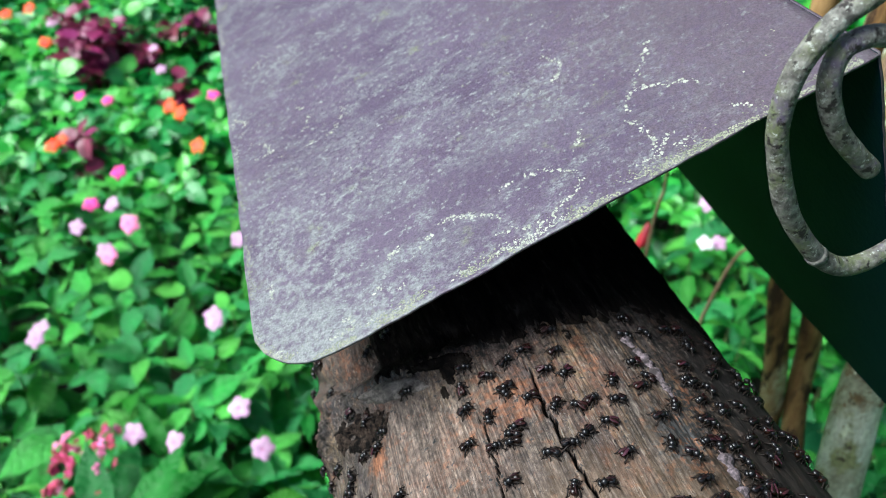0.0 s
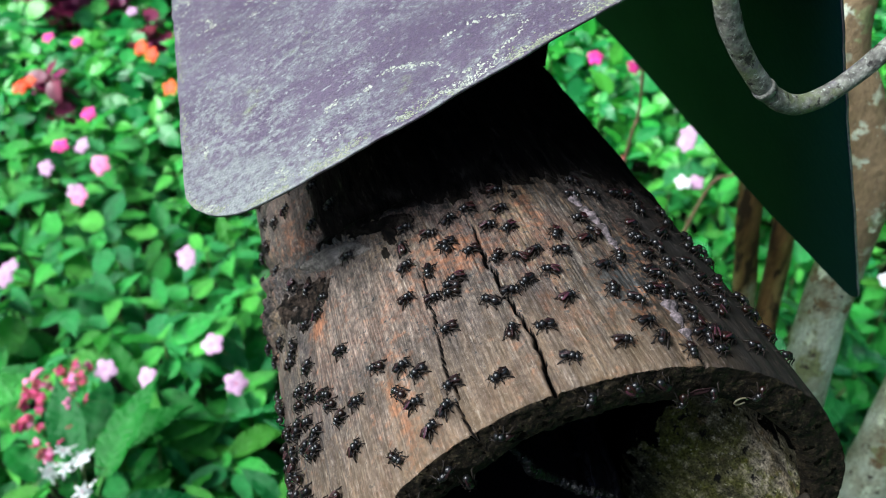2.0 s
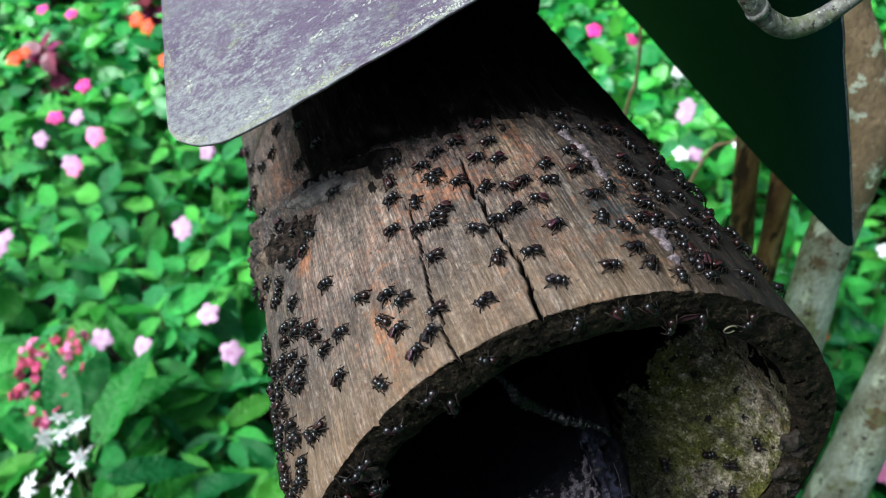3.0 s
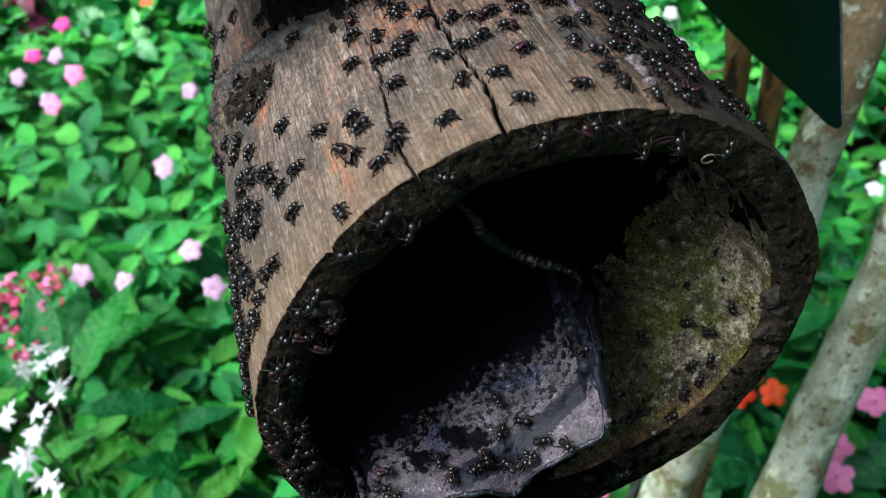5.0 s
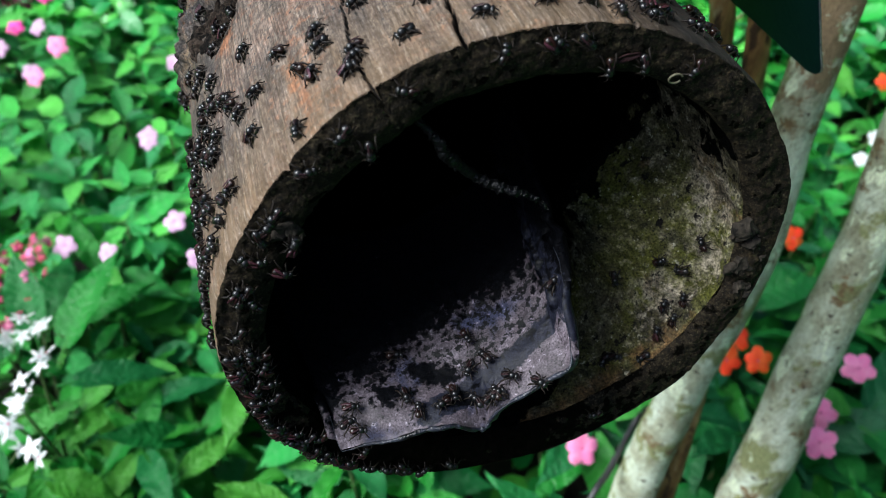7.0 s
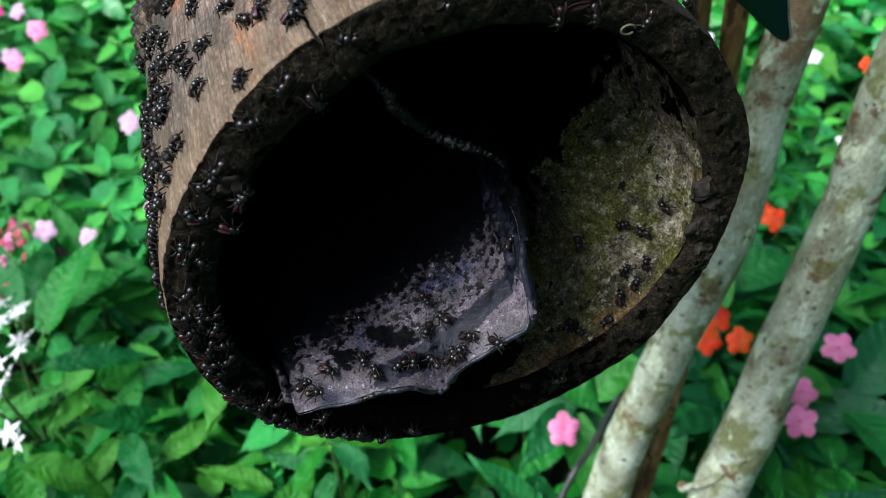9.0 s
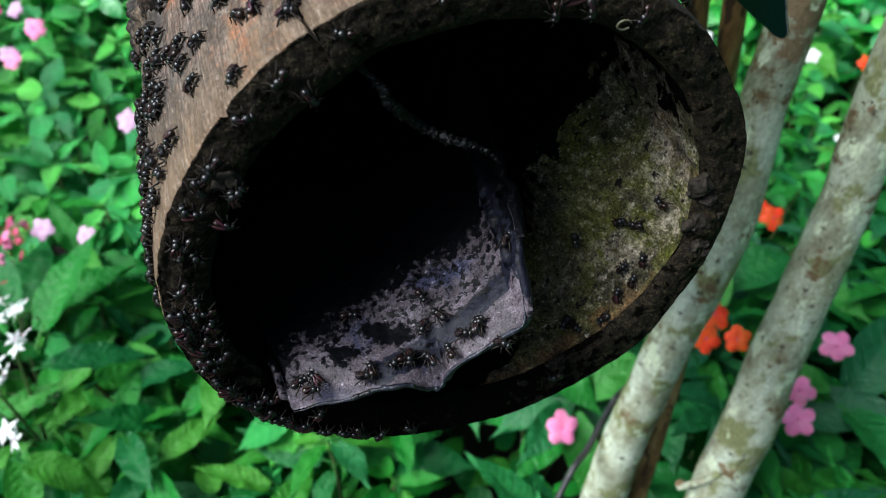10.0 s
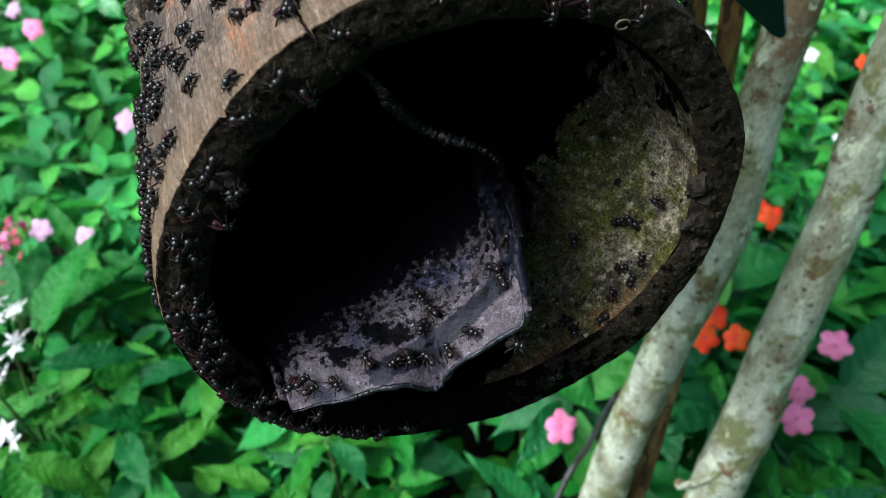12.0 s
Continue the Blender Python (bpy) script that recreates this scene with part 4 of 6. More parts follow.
def roof_point(u, y, h=0.0):
    """A place on the purple panel: u from the ridge, y along the log, in millimetres."""
    ca, sa = math.cos(radians(27.4)), math.sin(radians(27.4))
    h += 0.0010 * noise.noise((u * 0.009, y * 0.007, 27.4))
    return Vector((0.0865 - u * 0.001 * ca - h * sa, y * 0.001, 0.1985 - u * 0.001 * sa + h * ca))


def build_lichen():
    """White lichen and mineral traces in beads along winding lines, and a crust along the front edge."""
    rng = random.Random(5)
    trails = [[(222, 148), (221, 142), (221, 132)], [(221, 253), (214, 248), (210, 236), (218, 238)], [(197, 226), (187, 224), (178, 225), (171, 235), (170, 243)],
              [(192, 264), (187, 252), (191, 239)], [(176, 122), (167, 125)], [(166, 115), (153, 124), (145, 125), (136, 118), (130, 112)],
              [(126, 125), (119, 126), (111, 124), (102, 117), (100, 110), (103, 104), (111, 102), (119, 99), (134, 105)]]
    trails += [[(155, 95), (143, 97), (133, 96)], [(96, 124), (89, 132)], [(73, 128), (64, 141), (51, 156), (47, 162)], [(74, 125), (72, 112), (73, 103), (66, 108)],
               [(64, 139), (54, 132), (45, 125)], [(86, 169), (79, 177), (82, 191)], [(219, 324), (209, 334), (193, 340)], [(185, 106), (182, 111), (174, 105), (170, 105)],
               [(45, 106), (41, 100)], [(227, 286), (221, 276), (224, 267)], [(81, 101), (73, 100), (62, 101)], [(195, 105), (192, 98), (201, 99)]]
    verts, faces = [], []

    def bead(u, y, r):
        p = roof_point(u, y, 0.0001)
        s, n = len(verts), 7
        verts.append(p + Vector((-0.46, 0, 0.888)) * r * 0.5)
        sx, sy, ph = rng.uniform(0.7, 1.3), rng.uniform(0.7, 1.3), rng.random()
        for k in range(n):
            a = 2 * math.pi * k / n + ph
            rr = r * rng.uniform(0.65, 1.3)
            verts.append(roof_point(u + rr * sx * 1000 * math.cos(a), y + rr * sy * 1000 * math.sin(a), 0.00005))
        faces.extend((s, s + 1 + k, s + 1 + (k + 1) % n) for k in range(n))

    for line in trails:
        path = smooth_path([(u, y, 0) for u, y in line], 40)
        last = None
        for p in path:
            if last is not None and (p - last).length < 0.22:
                continue
            last = p
            if noise.noise((p.x * 0.22, p.y * 0.22, line[0][0])) > 0.22:
                continue
            bead(p.x + rng.gauss(0, 0.62) + 1.2 * noise.noise((p.y * 0.3, 0, 1)), p.y + rng.gauss(0, 0.62) + 1.2 * noise.noise((p.x * 0.3, 4, 1)), 0.0001 + 0.0006 * rng.random() ** 2)
    edge_from = len(faces)
    for _ in range(3600):
        u = rng.uniform(5, 229)
        y = 92.3 + abs(rng.gauss(0, 2.6))
        if u > 201:
            y += 34 * (1 - math.sqrt(max(0.0, 1 - ((u - 200.8) / 30) ** 2)))
        if noise.noise((u * 0.06, 2, y * 0.2)) > -0.12:
            bead(u, y, rng.uniform(0.00012, 0.00042))
    for _ in range(900):
        y = rng.uniform(115, 480)
        if noise.noise((7, 2, y * 0.05)) > -0.05:
            bead(229.5 - abs(rng.gauss(0, 1.2)), y, rng.uniform(0.00012, 0.0004))
    for _ in range(380):
        u, y = rng.uniform(10, 222), rng.uniform(97, 400)
        if noise.noise((u * 0.03, y * 0.02, 9)) > 0.1:
            bead(u, y, rng.uniform(0.0002, 0.0005))
    me = mesh_from("lichen_crust", verts, faces, [LICHEN, GREEN_LICHEN])
    me.polygons.foreach_set("material_index", [1 if k >= edge_from and noise.noise(f.center * 60) > -0.25 else 0 for k, f in enumerate(me.polygons)])
    tagged(part("lichen_crust", me, roof.children[0], "white lichen crust in winding trails"), kind="stuff")


build_lichen()


def build_scroll():
    scroll = thing("iron_scroll_hanger", "scrolled iron pipe hanger with flaking grey-green paint at the roof's ridge", "hanger", LOG)
    y = 0.0555
    flat = [(0.0585, 0.181), (0.0500, 0.188), (0.0420, 0.1955), (0.0362, 0.204), (0.0330, 0.2125), (0.0340, 0.2195), (0.0400, 0.2225), (0.0480, 0.2220), (0.0640, 0.2185), (0.0860, 0.2080),
            (0.0995, 0.1920), (0.1000, 0.1740), (0.0890, 0.1580), (0.0770, 0.1475), (0.0660, 0.1440), (0.0555, 0.1480), (0.0455, 0.1570), (0.0342, 0.1710), (0.0262, 0.1870),
            (0.0218, 0.2000), (0.0222, 0.2150), (0.0290, 0.2270), (0.0380, 0.2340), (0.0560, 0.2480), (0.0800, 0.2660)]
    path = smooth_path([(x + 0.0030, y, z - 0.0006) for x, z in flat] + [(0.1000, 0.075, 0.285), (0.105, 0.14, 0.272), (0.0875, 0.20, 0.225), (0.0865, 0.24, 0.2025), (0.0865, 0.40, 0.2025)], 10)
    radii = [0.0031 * (1 + 0.05 * noise.noise((i * 0.2, 0, 0))) for i in range(len(path))]
    verts, faces = tube(path, radii, 18, rough=0.10, cap=False)
    # open end of the pipe
    d = (path[0] - path[1]).normalized()
    s = len(verts)
    tube([path[0] + d * 0.0002, path[0] - d * 0.006], 0.0023, 18, verts, faces, cap=False)
    for k in range(18):
        faces.append((k, s + k, s + (k + 1) % 18, (k + 1) % 18))
    pipe = part("pipe", mesh_from("pipe", verts, faces, IRON), scroll)
    # paint sleeve's torn edge on the lower bend
    i = min(range(len(path)), key=lambda q: (path[q] - Vector((0.0535, y, 0.1492))).length)
    verts, faces = tube(path[i - 1:i + 2], [0.0034, 0.0035, 0.0034], 18, rough=0.25)
    part("band", mesh_from("band", verts, faces, IRON), pipe, "torn edge of a paint layer round the pipe")


build_scroll()


# ---- young trees beside the hive ----
def build_tree(name, label, points, radii, material, seed, old_from=9.0):
    tree = thing(name, label, "tree", Matrix.Translation(points[0]), group="tree stems beside the hive")
    o = Vector(points[0])
    path = [p - o for p in smooth_path(points, 14)]
    rr = list(np.interp(np.linspace(0, len(points) - 1, len(path)), range(len(points)), radii))
    rr = [r * (1 + 0.06 * noise.noise((p.z * 14, seed, 0))) for r, p in zip(rr, path)]
    path = [p + Vector((noise.noise((p.z * 9, seed, 1)), noise.noise((p.z * 9, seed, 2)), 0)) * 0.003 for p in path]
    verts, faces = tube(path, rr, 28, rough=0.05, seed=seed)
    me = mesh_from("trunk", verts, faces, material)
    stain(me, "old", [min(0.70, 0.5 + (v.z + o.z - old_from) * 9) for v in verts])
    part("trunk", me, tree)
    return tree


tree_thick = build_tree("tree_stem", "slender tree trunk with pale grey-green bark and brown patches",
                        [(0.400, 0.300, -0.02), (0.386, 0.325, 0.416), (0.3785, 0.357, 0.63), (0.373, 0.375, 0.765), (0.360, 0.388, 0.88), (0.345, 0.41, 1.2), (0.47, 0.48, 2.1)],
                        [0.032, 0.0265, 0.0215, 0.0195, 0.018, 0.016, 0.012], TREE, 1.7, 0.95)
tree_slim = build_tree("tree_stem", "thin tree trunk with pale blotched bark",
                       [(0.285, 0.285, -0.02), (0.279, 0.328, 0.40), (0.284, 0.349, 0.577), (0.292, 0.364, 0.71), (0.293, 0.37, 0.77), (0.286, 0.385, 0.85), (0.285, 0.397, 0.91), (0.284, 0.404, 0.945),
                        (0.265, 0.416, 0.99), (0.242, 0.43, 1.06), (0.26, 0.46, 1.3), (0.45, 0.60, 1.75), (0.68, 0.86, 2.3)],
                       [0.027, 0.0220, 0.0190, 0.0180, 0.0170, 0.0160, 0.0155, 0.0155, 0.0135, 0.0120, 0.011, 0.009, 0.007], TREE, 4.2, 0.90)
build_tree("tree_stem", "thin brown-barked stem behind the pale trunks",
           [(0.330, 0.335, -0.02), (0.318, 0.352, 0.42), (0.318, 0.43, 0.60), (0.311, 0.50, 0.728), (0.290, 0.50, 0.836), (0.262, 0.51, 1.0), (0.20, 0.55, 1.7)], [0.017, 0.012, 0.011, 0.0100, 0.0095, 0.009, 0.007], BROWN_STEM, 7.3)
build_tree("tree_stem", "thin brown-barked stem behind the pale trunks",
           [(0.400, 0.53, -0.02), (0.365, 0.52, 0.35), (0.284, 0.50, 0.739), (0.257, 0.50, 0.85), (0.228, 0.51, 1.0), (0.15, 0.55, 1.7)], [0.016, 0.013, 0.0100, 0.0095, 0.009, 0.007], BROWN_STEM, 9.1)


def aim(p, azimuth, pitch, roll, size):
    """Pose of a leaf: it points along its azimuth, pitched up or down."""
    return pose(p[0], p[1], p[2], 0, 0, azimuth) @ pose(0, 0, 0, pitch, roll, 0) @ Matrix.Diagonal((size, size, size, 1))


def build_unseen_crown(tree, centre, size, seed):
    """Limbs and a loose crown of leaves above the hive, unseen and added for their shade."""
    rng, o = random.Random(seed), tree.matrix_basis.translation
    verts, faces, lv, lf = [], [], [], []
    top = Vector(centre)
    for k in range(9):
        az, up = 2 * math.pi * k / 9 + rng.uniform(-0.3, 0.3), rng.uniform(-0.1, 0.8)
        tip = top + Vector((math.cos(az), math.sin(az), up * 0.6)) * size * rng.uniform(0.6, 1.0)
        start = top - Vector((0, 0, 0.45 - 0.03 * k))
        path = [p - o for p in smooth_path([start, start.lerp(tip, 0.5) + Vector((0, 0, 0.08)), tip], 5)]
        tube(path, [0.008 - 0.006 * i / len(path) for i in range(len(path))], 6, verts, faces)
        for _ in range(150):
            p = path[rng.randrange(4, len(path))] + Vector((rng.gauss(0, 0.13), rng.gauss(0, 0.13), rng.gauss(0, 0.09)))
            m, base = aim(p, rng.uniform(0, 360), rng.uniform(-60, 20), rng.uniform(-40, 40), rng.uniform(0.07, 0.11)), len(lv)
            lv.extend(m @ v for v in (Vector((0, 0, 0)), Vector((0.22, 0.45, 0.05)), Vector((0, 1, -0.1)), Vector((-0.22, 0.45, 0.05))))
            lf.append((base, base + 1, base + 2, base + 3))
    part("limbs", mesh_from("limbs", verts, faces, BROWN_STEM), tree)
    tagged(part("crown", mesh_from("crown", lv, lf, FAR_LEAF), tree), kind="stuff")


build_unseen_crown(tree_thick, (0.50, 0.50, 2.35), 0.95, 3)
build_unseen_crown(tree_slim, (0.75, 0.95, 2.5), 0.9, 4)


def build_stub():
    o = Vector((0.400, 0.300, -0.02))
    path = smooth_path([Vector(p) - o for p in ((0.384, 0.335, 0.515), (0.375, 0.318, 0.490), (0.364, 0.314, 0.463), (0.352, 0.318, 0.437), (0.347, 0.322, 0.428))], 6)
    verts, faces = tube(path, [0.0055 - 0.0022 * i / len(path) for i in range(len(path))], 8, rough=0.2)
    ball(path[-1], (0.006, 0.006, 0.005), 8, 6, verts, faces)
    part("broken_twig", mesh_from("broken_twig", verts, faces, TREE), tree_thick.children[0], "broken dry twig")


build_stub()


# ---- leaves, flowers and plants ----
def leaf_mesh(name, width, material, nu=8, nv=5, droop=0.25, fold=0.18, ripple=0.03, seed=0.0, petiole=0.15):
    """A leaf of unit length along y with a folded midrib, drooping to its tip, on a short stalk."""
    verts, faces = [], []
    for i in range(nu + 1):
        t = i / nu
        w = width * (math.sin(math.pi * min(1.0, t * 0.94 + 0.06) ** 0.78)) ** 0.85 if t < 1 else 0.004
        for j in range(nv):
            s = 2 * j / (nv - 1) - 1
            z = fold * abs(s) * w + ripple * math.sin(t * 22 + abs(s) * 2.0) * abs(s) - droop * t * t + 0.02 * noise.noise((s * 2, t * 4, seed))
            verts.append(Vector((s * w, petiole + t * (1 - 0.12 * abs(s) * t), z)))
    faces = [f[::-1] for f in grid_faces(nu + 1, nv)]
    tube([Vector((0, 0, 0)), Vector((0, petiole * 0.5, 0.01)), Vector((0, petiole + 0.1, 0.0))], [0.016, 0.014, 0.008], 3, verts, faces, cap=False)
    return mesh_from(name, verts, faces, material)


LEAVES = [leaf_mesh("leaf", w, LEAF, droop=d, seed=k, fold=f) for k, (w, d, f) in enumerate(((0.26, 0.16, 0.30), (0.29, 0.34, 0.22), (0.235, 0.06, 0.36), (0.28, 0.45, 0.26)))]
FAR_LEAVES = [leaf_mesh("far_leaf", w, FAR_LEAF, nu=5, nv=3, droop=d, seed=k) for k, (w, d) in enumerate(((0.30, 0.16), (0.34, 0.32)))]
MAROON_LEAF = leaf_mesh("maroon_leaf", 0.34, MAROON, nu=5, nv=3, droop=0.2)
SHADED_LEAVES = [leaf_mesh("shaded_leaf", w, SHADED_LEAF, nu=16, nv=7, droop=d, ripple=0.014, fold=0.26, seed=k) for k, (w, d) in enumerate(((0.20, 0.20), (0.23, 0.32), (0.18, 0.10)))]
LONG_LEAVES = [leaf_mesh("long_leaf", w, LONG_LEAF, nu=16, nv=7, droop=d, ripple=0.016, fold=0.30, seed=k) for k, (w, d) in enumerate(((0.175, 0.22), (0.20, 0.34), (0.16, 0.12)))]


def bushy(rng, height, spread, branches, whorl, size):
    """Stem paths and leaf poses of one bushy plant."""
    stems, leaves = [], []
    for b in range(branches):
        az = 360 * b / branches + rng.uniform(-30, 30)
        reach = spread * (rng.uniform(0.45, 1.0) if b else 0.1)
        tip = Vector((reach * math.cos(radians(az)), reach * math.sin(radians(az)), height * rng.uniform(0.80, 1.0)))
        base = Vector((rng.gauss(0, 0.008), rng.gauss(0, 0.008), -0.02))
        mid = base.lerp(tip, 0.5) + Vector((tip.x * 0.2, tip.y * 0.2, 0))
        stems.append([base, mid, tip])
        for level, (dz, count, sc, low) in enumerate(((0.0, whorl, 1.0, 8), (0.045, 3, 1.15, -12), (0.10, 2, 1.2, -18))):
            p = tip - Vector((tip.x * dz / height, tip.y * dz / height, dz * rng.uniform(0.8, 1.2)))
            turn0 = rng.uniform(0, 360)
            for k in range(count):
                s = size * sc * rng.uniform(0.62, 1.12) * (0.75 if level == 0 and k > count - 3 else 1)
                leaves.append((p, turn0 + 360 * k / count + rng.uniform(-22, 22), low + rng.uniform(-38, 34), rng.uniform(-38, 38), s))
    return stems, leaves


def stem_mesh(stems, r, material=None):
    verts, faces = [], []
    for s in stems:
        tube(s, [r, r * 0.8, r * 0.55], 5, verts, faces, cap=False)
    return mesh_from("stem", verts, faces, material or STEM)


def canopy(x, y):
    """Height of the flower bed."""
    return 0.315 + 0.09 / (1 + math.exp(-(x - 0.05) * 8)) - 0.03 * max(0.0, y - 1.2) + 0.02 * noise.noise((x * 4, y * 4, 0))


PLANTS = []


def near_plant(x, y, rng):
    h = canopy(x, y) - 0.012
    # Plants here carry that shade in their leaf colour.
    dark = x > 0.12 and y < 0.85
    plant = thing("impatiens_plant", "impatiens beside the tree stems, its long green leaves darkened as painted shade" if dark else "bushy green impatiens with pointed oval leaves in the flower bed", "plant", pose(x, y, 0), group="impatiens in the bed")
    stems, leaves = bushy(rng, h, 0.095, 4, 5, (0.070 if y > 0.80 else 0.088) if x < 0.1 else 0.120 if y < 0.80 else 0.066)
    part("stem", stem_mesh(stems, 0.0035), plant)
    if y > 1.33:
        part("foliage", foliage_mesh("foliage", leaves, LEAVES, rng, LEAF), plant)
        leaves = []
    # Near plants mostly take the darker long leaf as the log's painted shade.
    for p, az, pitch, roll, s in leaves:
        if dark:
            part("leaf", rng.choice(SHADED_LEAVES), plant, m=aim(p, az, pitch, roll, s * 1.1))
        elif rng.random() < (0.92 if y < 0.62 else 0.35 if x > 0.05 else 0.12):
            part("leaf", rng.choice(LONG_LEAVES), plant, m=aim(p, az, pitch, roll, s * 1.12))
        else:
            part("leaf", rng.choice(LEAVES), plant, m=aim(p, az, pitch, roll, s))
    PLANTS.append(plant)


def foliage_mesh(name, leaves, meshes, rng, material):
    verts, faces = [], []
    for p, az, pitch, roll, s in leaves:
        me, m, k = rng.choice(meshes), aim(p, az, pitch, roll, s), len(verts)
        verts.extend(m @ v.co for v in me.vertices)
        faces.extend(tuple(k + i for i in f.vertices) for f in me.polygons)
    return mesh_from(name, verts, faces, material)


def far_plants():
    rng = random.Random(21)
    kinds = []
    for _ in range(6):
        stems, leaves = bushy(rng, 0.29, 0.12, 7, 6, 0.068)
        plant = thing("impatiens_plant", "bushy green impatiens with pointed oval leaves in the flower bed", "plant", pose(0, -40, 0), group="impatiens in the bed")
        part("stem", stem_mesh(stems, 0.0035), plant)
        part("foliage", foliage_mesh("foliage", leaves, FAR_LEAVES, rng, FAR_LEAF), plant)
        kinds.append(plant)
    spots = [(x + rng.uniform(-0.05, 0.05), y + rng.uniform(-0.05, 0.05)) for y in np.arange(1.50, 2.35, 0.165) for x in np.arange(-1.75, 1.65, 0.175)]
    for k, (x, y) in enumerate(spots):
        m = pose(x, y, 0, 0, 0, rng.uniform(0, 360)) @ Matrix.Diagonal((1, 1, canopy(x, y) / 0.30 * rng.uniform(0.86, 1.08), 1))
        ob = copy_thing(kinds[k % 6], m) if k >= 6 else kinds[k]
        ob.matrix_basis = m
        PLANTS.append(ob)
    # the bed's far and side reaches, past counting
    verts, faces = [], []
    for gy in np.arange(-1.6, 4.4, 0.20):
        for gx in np.arange(-3.4, 3.4, 0.20):
            inside = (0.12 < gy < 1.5 and -0.45 - 0.48 * gy < gx < 0.68 + 0.40 * gy) or (1.45 < gy < 2.35 and -1.8 < gx < 1.65)
            if inside or math.hypot(gx, gy + 0.3) < 0.75 or (gy < 0.3 and abs(gx) < 0.5):
                continue
            x, y = gx + rng.uniform(-0.06, 0.06), gy + rng.uniform(-0.06, 0.06)
            for p, az, pitch, roll, s in bushy(rng, canopy(x, y) * rng.uniform(0.8, 1.0), 0.13, 4, 5, 0.08)[1]:
                me, m, k = FAR_LEAVES[0], aim(p + Vector((x, y, 0)), az, pitch, roll, s), len(verts)
                verts.extend(m @ v.co for v in me.vertices)
                faces.extend(tuple(k + i for i in f.vertices) for f in me.polygons)
    # low leaves that close the bed beneath the near plants
    for _ in range(800):
        y = rng.uniform(0.42, 1.5)
        x = rng.uniform(-0.5 - 0.5 * y, 0.75 + 0.42 * y)
        me, m, k = FAR_LEAVES[rng.randrange(2)], aim((x, y, canopy(x, y) * rng.uniform(0.18, 0.45)), rng.uniform(0, 360), rng.uniform(-35, 25), rng.uniform(-30, 30), rng.uniform(0.05, 0.078)), len(verts)
        verts.extend(m @ v.co for v in me.vertices)
        faces.extend(tuple(k + i for i in f.vertices) for f in me.polygons)
    tagged(new("bed_foliage", mesh_from("bed_foliage", verts, faces, FAR_LEAF)), "mass of green leafy bedding plants round the hive", "plants", kind="stuff")


def bed():
    rng = random.Random(11)
    row = 0
    for y in np.arange(0.20, 1.50, 0.150):
        row += 1
        lo, hi = -0.42 - 0.48 * y, 0.62 + 0.40 * y
        for x in np.arange(lo, hi, 0.165):
            px, py = x + 0.08 * (row % 2) + rng.uniform(-0.035, 0.035), y + rng.uniform(-0.035, 0.035)
            if min(math.hypot(px - cx, py - cy) for cx, cy in ((0.39, 0.31), (0.286, 0.30), (-0.385, 0.40))) < 0.06:
                continue
            near_plant(px, py, rng)
    far_plants()


bed()


def flower_mesh(kind, petals=5, wide=0.64, cup=0.12, stalk=0.055, notch=0.08):
    """A flat flower of unit radius that faces up, with its stalk; the stalk's length is in metres at a radius of 18 mm."""
    verts, faces, mats = [], [], []
    for k in range(petals):
        a0, s, nu, nv = 2 * math.pi * k / petals, len(verts), 5, 5
        size = 1.0 if k else 0.86
        for i in range(nu + 1):
            t = i / nu
            w = wide * (math.sin(math.pi * (0.10 + 0.80 * t) ** 1.15) ** 0.7 if wide < 0.4 else 0.2 + 0.8 * math.sin(math.pi * min(0.5, 0.62 * t)))
            for j in range(nv):
                q = 2 * j / (nv - 1) - 1
                r = size * (0.05 + 1.02 * t * (1 - 0.36 * q * q * t - notch * max(0, 1 - abs(q) * 2.5) * t ** 4))
                x, y = q * w * 0.62, r
                z = cup * t * (1 - t) * 2 + 0.05 * math.sin(q * 3 + k) * t - 0.12 * t * t + 0.015 * k
                verts.append(Vector((x * math.cos(a0) - y * math.sin(a0), x * math.sin(a0) + y * math.cos(a0), z)))
        f = [g[::-1] for g in grid_faces(nu + 1, nv, False, s)]
        faces += f
        mats += [0] * len(f)
    n0 = len(faces)
    ball((0, 0, 0.05), (0.09, 0.09, 0.07), 6, 4, verts, faces)
    mats += [1] * (len(faces) - n0)
    n0 = len(faces)
    d = stalk / 0.018
    tube([Vector((0, 0, 0)), Vector((0.15, 0, -d * 0.45)), Vector((0, 0.1, -d))], 0.055, 5, verts, faces, cap=False)
    mats += [2] * (len(faces) - n0)
    me = mesh_from("flower", verts, faces, [PETALS[kind], CENTRE, STEM])
    me.polygons.foreach_set("material_index", mats)
    return me


